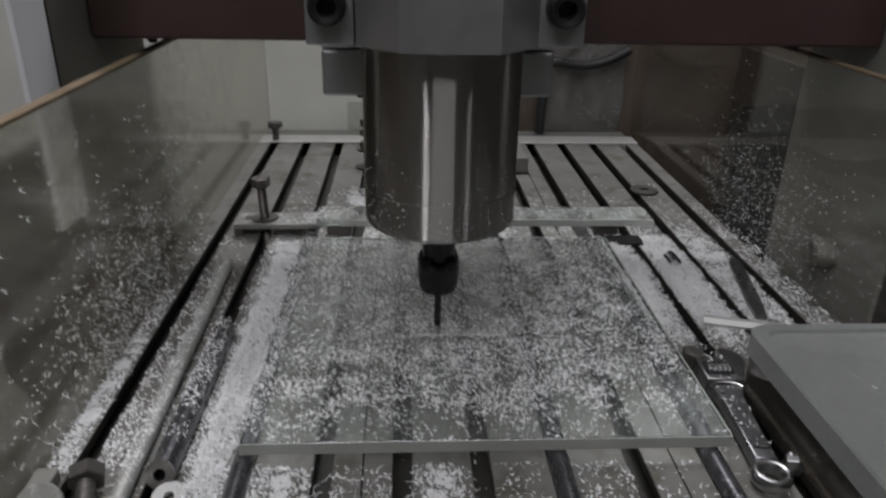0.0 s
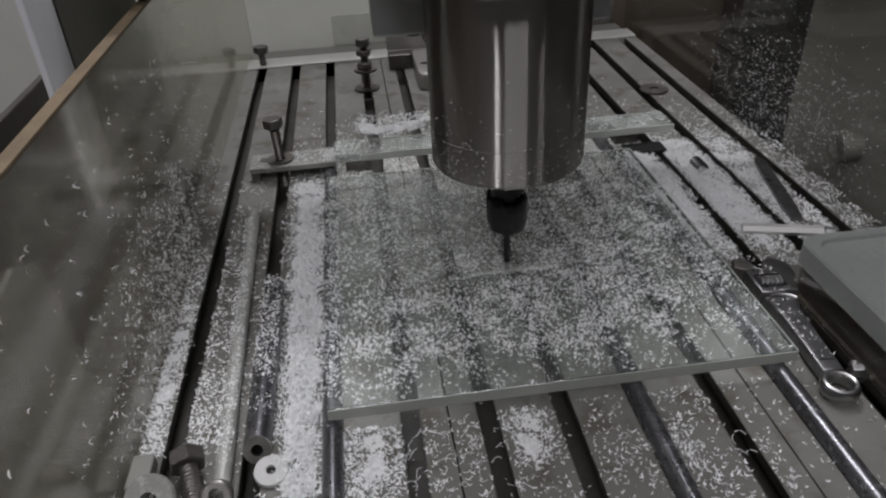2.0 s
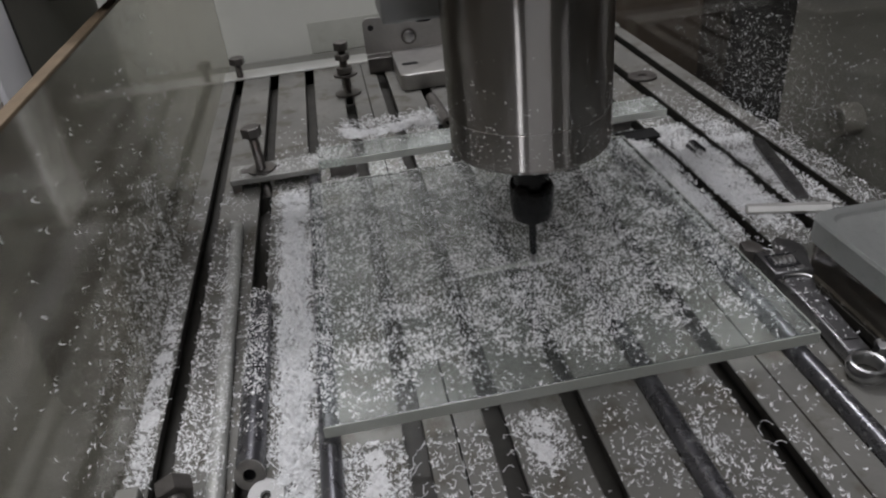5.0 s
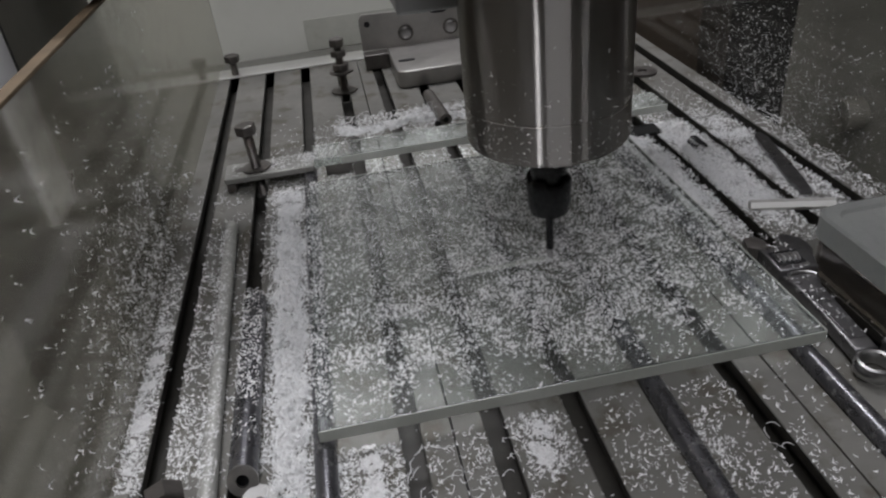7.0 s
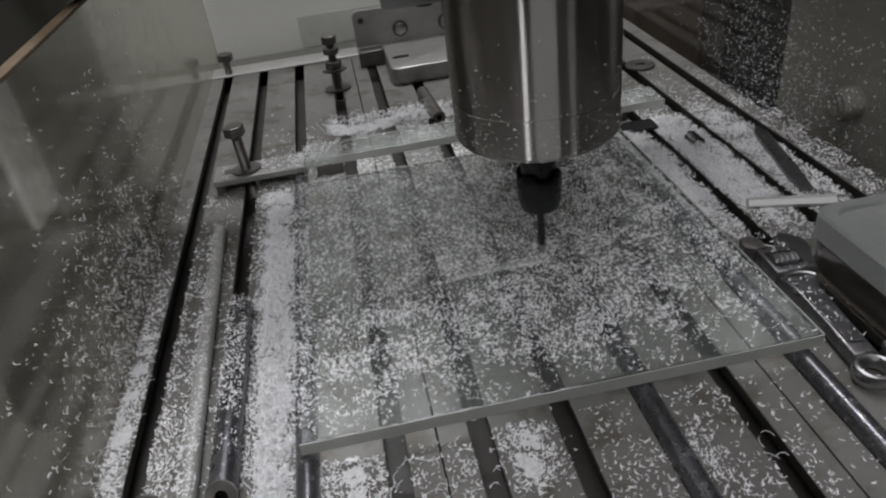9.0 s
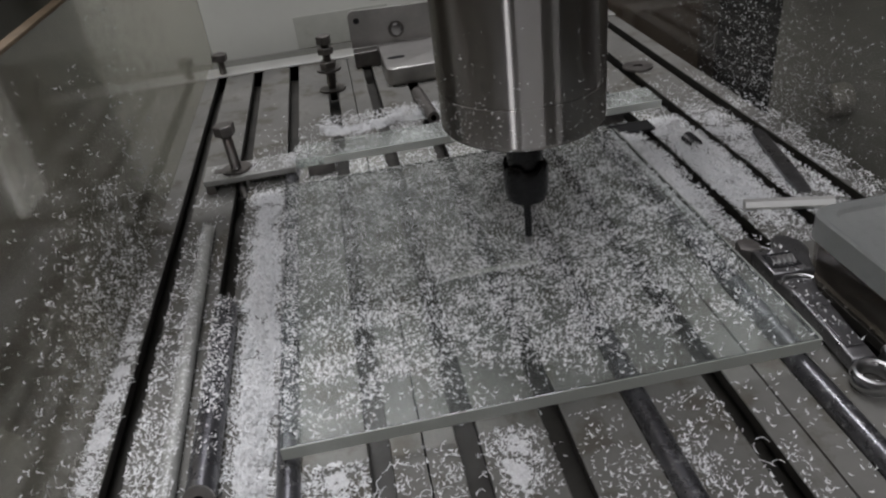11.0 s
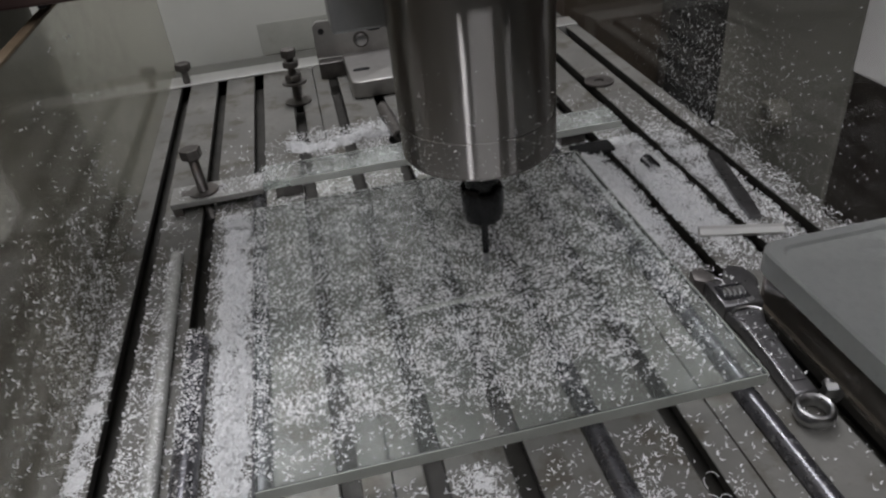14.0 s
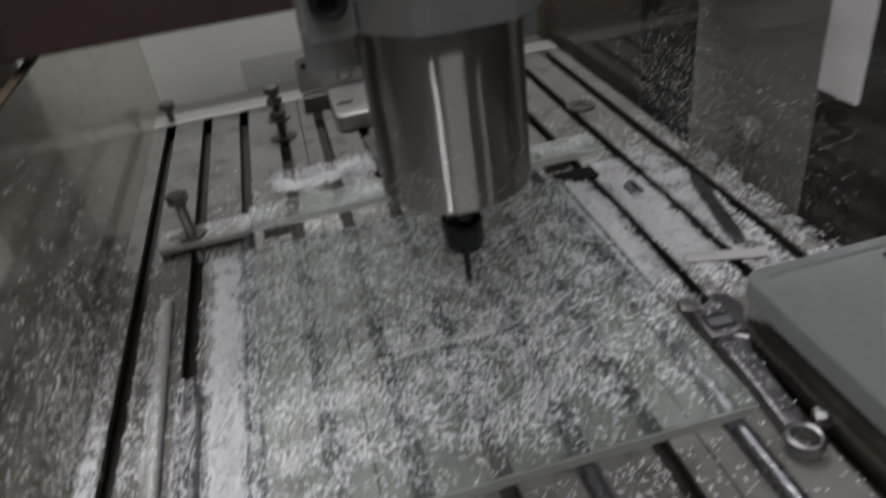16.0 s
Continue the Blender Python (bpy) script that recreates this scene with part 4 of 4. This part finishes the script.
def heap(name, x0, x1, y0, y1, height, shape, label, nx=20, ny=80, seed=0.0, loose=1200):
    """A lumpy mound of packed chips, with loose ones lying on it."""
    def level(x, y):
        q = Vector((x * 130, y * 130, seed))
        return height * shape(x, y) * (0.45 + 0.8 * noise.noise(q) + 0.45 * noise.noise(q * 3.1) + 0.3 * noise.noise(q * 7.3)) - 0.0007

    bm = bmesh.new()
    rows = []
    for i in range(nx):
        row = []
        for j in range(ny):
            x, y = x0 + (x1 - x0) * i / (nx - 1), y0 + (y1 - y0) * j / (ny - 1)
            row.append(bm.verts.new((x, y, max(level(x, y), -0.0010))))
        rows.append(row)
    for i in range(nx - 1):
        for j in range(ny - 1):
            corners = (rows[i][j], rows[i + 1][j], rows[i + 1][j + 1], rows[i][j + 1])
            if max(v.co.z for v in corners) > 0.0:
                bm.faces.new(corners)
    bmesh.ops.delete(bm, geom=[v for v in bm.verts if not v.link_faces], context="VERTS")
    ob = part(name, bm, PACKED)
    rnd = random.Random(int(seed * 10) + 77)
    spots = []
    for _ in range(loose * 6):
        x, y = rnd.uniform(x0, x1), rnd.uniform(y0, y1)
        z = level(x, y)
        if z > -0.0006 and len(spots) < loose:
            spots.append((x, y, max(z, 0.0) + 0.0001))
    chips("loose_chips", spots, "", 0.0015, int(seed) + 40, None, ob)
    return tagged(ob, label, "chips", kind="stuff")


PACKED = material("packed_chips", (0.80, 0.81, 0.80), 0.8, 0.0, 0.25, 400, 1.0, 1500)
heap("packed_heap", -0.0835, -0.0625, 0.455, 0.708, 0.0075, lambda x, y: max(0.0, 1 - ((x + 0.0728 - 0.002 * noise.noise(Vector((0, y * 60, 2.0)))) / (0.0072 + 0.0040 * noise.noise(Vector((0, y * 90, 7.0))))) ** 2) * (0.55 + 0.6 * blob(0, y, 0, 0.60, 1, 0.03) + 0.3 * blob(0, y, 0, 0.53, 1, 0.04)) * min(1, (0.708 - y) / 0.02), "packed white chips in a long heap", 30, 260, 1.0, 3500)
heap("packed_heap", 0.1275, 0.1470, 0.585, 0.708, 0.0075, lambda x, y: max(0.0, 1 - ((x - 0.1355) / 0.0095) ** 2) * blob(0, y, 0, 0.66, 1, 0.045), "packed white chips beside the sheet", 26, 120, 2.0)
heap("packed_heap", 0.1535, 0.1770, 0.590, 0.716, 0.0075, lambda x, y: max(0.0, 1 - ((x - 0.1650) / 0.0115) ** 2) * (blob(0, y, 0, 0.695, 1, 0.018) + 0.6 * blob(0, y, 0, 0.63, 1, 0.035)), "packed white chips beside the sheet", 30, 120, 3.0)
heap("packed_heap", -0.042, 0.075, 0.760, 0.806, 0.0055, lambda x, y: max(0.0, 1 - ((y - 0.783 - 0.004 * math.sin(x * 90)) / 0.0085) ** 2) * (0.7 + 0.3 * math.sin(x * 120)), "fluffy ridge of chips behind the bar", 100, 46, 4.0, 2200)
heap("packed_heap", -0.0575, -0.0345, 0.455, 0.4945, 0.0026, lambda x, y: blob(x, y, -0.0465, 0.480, 0.008, 0.016), "small heap of white chips before the sheet", 40, 60, 5.0, 500)
heap("packed_heap", 0.0045, 0.0255, 0.462, 0.4945, 0.0026, lambda x, y: blob(x, y, 0.0145, 0.480, 0.0055, 0.010), "small heap of white chips before the sheet", 40, 50, 6.0, 260)
heap("packed_heap", -0.1325, -0.1240, 0.470, 0.620, 0.0019, lambda x, y: max(0.0, 1 - ((x + 0.1290) / 0.0050) ** 2) * blob(0, y, 0, 0.54, 1, 0.06), "chips heaped along the splash panel", 16, 160, 7.0, 700)
chips("slot_chips", scatter(500, -0.125, 0.215, 0.44, 0.72, lambda x, y: -0.0115, lambda x, y: 0.8 if in_slot(x, 0.0035) else 0.0, 9), "chips fallen into the table slots", 0.0017, 9)
chips("bar_chips", scatter(320, -0.108, 0.165, 0.7155, 0.7350, lambda x, y: 0.0131 if x > -0.056 else 0.0097, lambda x, y: 0.5 + 0.4 * blob(x, y, -0.06, 0.724, 0.02, 0.02), 10), "chips on the clamp bar", 0.0016, 10)


def wall_chips():
    rng = np.random.default_rng(11)
    spots = []
    while len(spots) < 1900:
        y, z = rng.uniform(0.40, 0.74), rng.uniform(0.001, 0.115)
        d = (blob(y, z, 0.600, 0.010, 0.075, 0.040) + 0.025) * (0.3 + 1.4 * max(0.0, 0.5 + 1.3 * noise.noise(Vector((y * 90, z * 90, 4.0)))))
        if rng.random() < d:
            spots.append((WALL_L + 0.0002, y, z))
    chips("panel_chips", spots, "white chips clinging to the splash panel", 0.0020, 11, ((0, 1, 0), (0, 0, 1), (1, 0, 0)))
    spots = []
    while len(spots) < 1800:
        y, z = rng.uniform(0.55, 0.85), rng.uniform(0.001, 0.115)
        d = blob(y, z, 0.715, 0.020, 0.075, 0.042) + 0.02
        if rng.random() < d:
            spots.append((WALL_R - 0.0002, y, z))
    chips("panel_chips", spots, "white chips clinging to the splash panel", 0.0013, 12, ((0, -1, 0), (0, 0, 1), (-1, 0, 0)))


wall_chips()
chips("tube_chips", scatter(800, -0.1075, -0.0945, 0.48, 0.66, lambda x, y: 0.0066 - 6 * (x + 0.0995 + (y - 0.49) * 0.0314) ** 2 * 20, lambda x, y: 0.7 if abs(x + 0.0995 + (y - 0.49) * 0.0314) < 0.003 else 0.0, 23), "chips along the aluminium tube", 0.0013, 23)
chips("tube_chips", scatter(700, -0.094, -0.081, 0.50, 0.595, lambda x, y: 0.0092 - 110 * (x + 0.0875) ** 2, lambda x, y: (0.8 if y > 0.52 else 0.2) if abs(x + 0.0875) < 0.0045 else 0.0, 24), "chips along the flanged tube", 0.0013, 24)
chips("lid_chips", scatter(40, 0.158, 0.224, 0.44, 0.539, 0.0290, lambda x, y: 0.5, 21), "a few chips on the box lid", 0.0016, 21)
chips("tool_chips", scatter(110, 0.128, 0.152, 0.49, 0.565, lambda x, y: 0.0080 if y < 0.535 else 0.0094, lambda x, y: 0.8 if abs(x - (0.1363 + (y - 0.4793) * 0.087)) < 0.005 else 0.0, 22), "chips lying on the wrench", 0.0014, 22)


def spindle_chips():
    rng = np.random.default_rng(13)
    pos, us, vs, ws = [], [], [], []
    while len(pos) < 420:
        a, z = rng.uniform(math.pi, 2 * math.pi), 0.0712 + abs(rng.normal(0, 0.016))
        if z > 0.135 or rng.random() > 0.35 + 0.65 * abs(math.cos(a)):
            continue
        r = 0.0326
        pos.append((r * math.cos(a), r * math.sin(a), z))
        us.append((-math.sin(a), math.cos(a), 0))
        vs.append((0, 0, 1))
        ws.append((math.cos(a), math.sin(a), 0))
    chips("clinging_chips", pos, "", 0.0010, 13, (us, vs, ws), SPINDLE)


spindle_chips()


def filaments():
    """Long curled threads of swarf."""
    rnd = random.Random(31)
    bm = bmesh.new()

    def curl(x, y, z, length, loose=1.0):
        a, p, pts = rnd.uniform(0, 6.28), Vector((x, y, z)), []
        turn = rnd.uniform(-1, 1) * 0.5
        for i in range(9):
            pts.append(p.copy())
            a += turn + rnd.uniform(-0.25, 0.25)
            p += Vector((math.cos(a), math.sin(a), 0)) * length / 8
            p.z = z + abs(math.sin(i * 0.4)) * length * 0.22 * loose
        tube_along(pts, 0.00013, 4, bm)

    for _ in range(110):
        curl(rnd.uniform(-0.1325, -0.126), rnd.gauss(0.53, 0.04), 0.0006, rnd.uniform(0.004, 0.008))
    for _ in range(60):
        curl(rnd.uniform(-0.060, 0.02), rnd.uniform(0.455, 0.492), 0.0006, rnd.uniform(0.003, 0.007))
    for _ in range(50):
        curl(rnd.uniform(-0.082, -0.064), rnd.uniform(0.47, 0.69), 0.004, rnd.uniform(0.004, 0.008))
    for _ in range(150):
        curl(rnd.uniform(-0.04, 0.075), rnd.gauss(0.783, 0.004), 0.006, rnd.uniform(0.005, 0.010))
    for _ in range(4):
        curl(rnd.uniform(0.084, 0.090), rnd.uniform(0.455, 0.472), 0.0004, 0.005, 0.3)
    ob = part("swarf_threads", bm, CHIP)
    return tagged(ob, "long curled threads of white swarf", "chips", kind="stuff")


filaments()


# ---- what moves ----
def motions():
    cut = [(0.0, 0.0164, 0.574), (1.5, 0.0225, 0.574), (3.0, 0.0290, 0.574), (4.5, 0.0357, 0.574), (6.0, 0.0424, 0.574), (7.0, 0.0460, 0.574), (7.5, 0.0478, 0.574),
           (8.0, 0.0480, 0.575), (9.0, 0.0480, 0.5790), (10.5, 0.0480, 0.5850), (12.0, 0.0480, 0.5912), (13.5, 0.0480, 0.5975), (15.0, 0.0480, 0.6035), (16.0, 0.0480, 0.6080)]
    walk(SPINDLE, [(t, Matrix.Translation((x, y, 0))) for t, x, y in cut])
    walk(GANTRY, [(t, Matrix.Translation((0, y - 0.574, 0))) for t, x, y in cut])


motions()
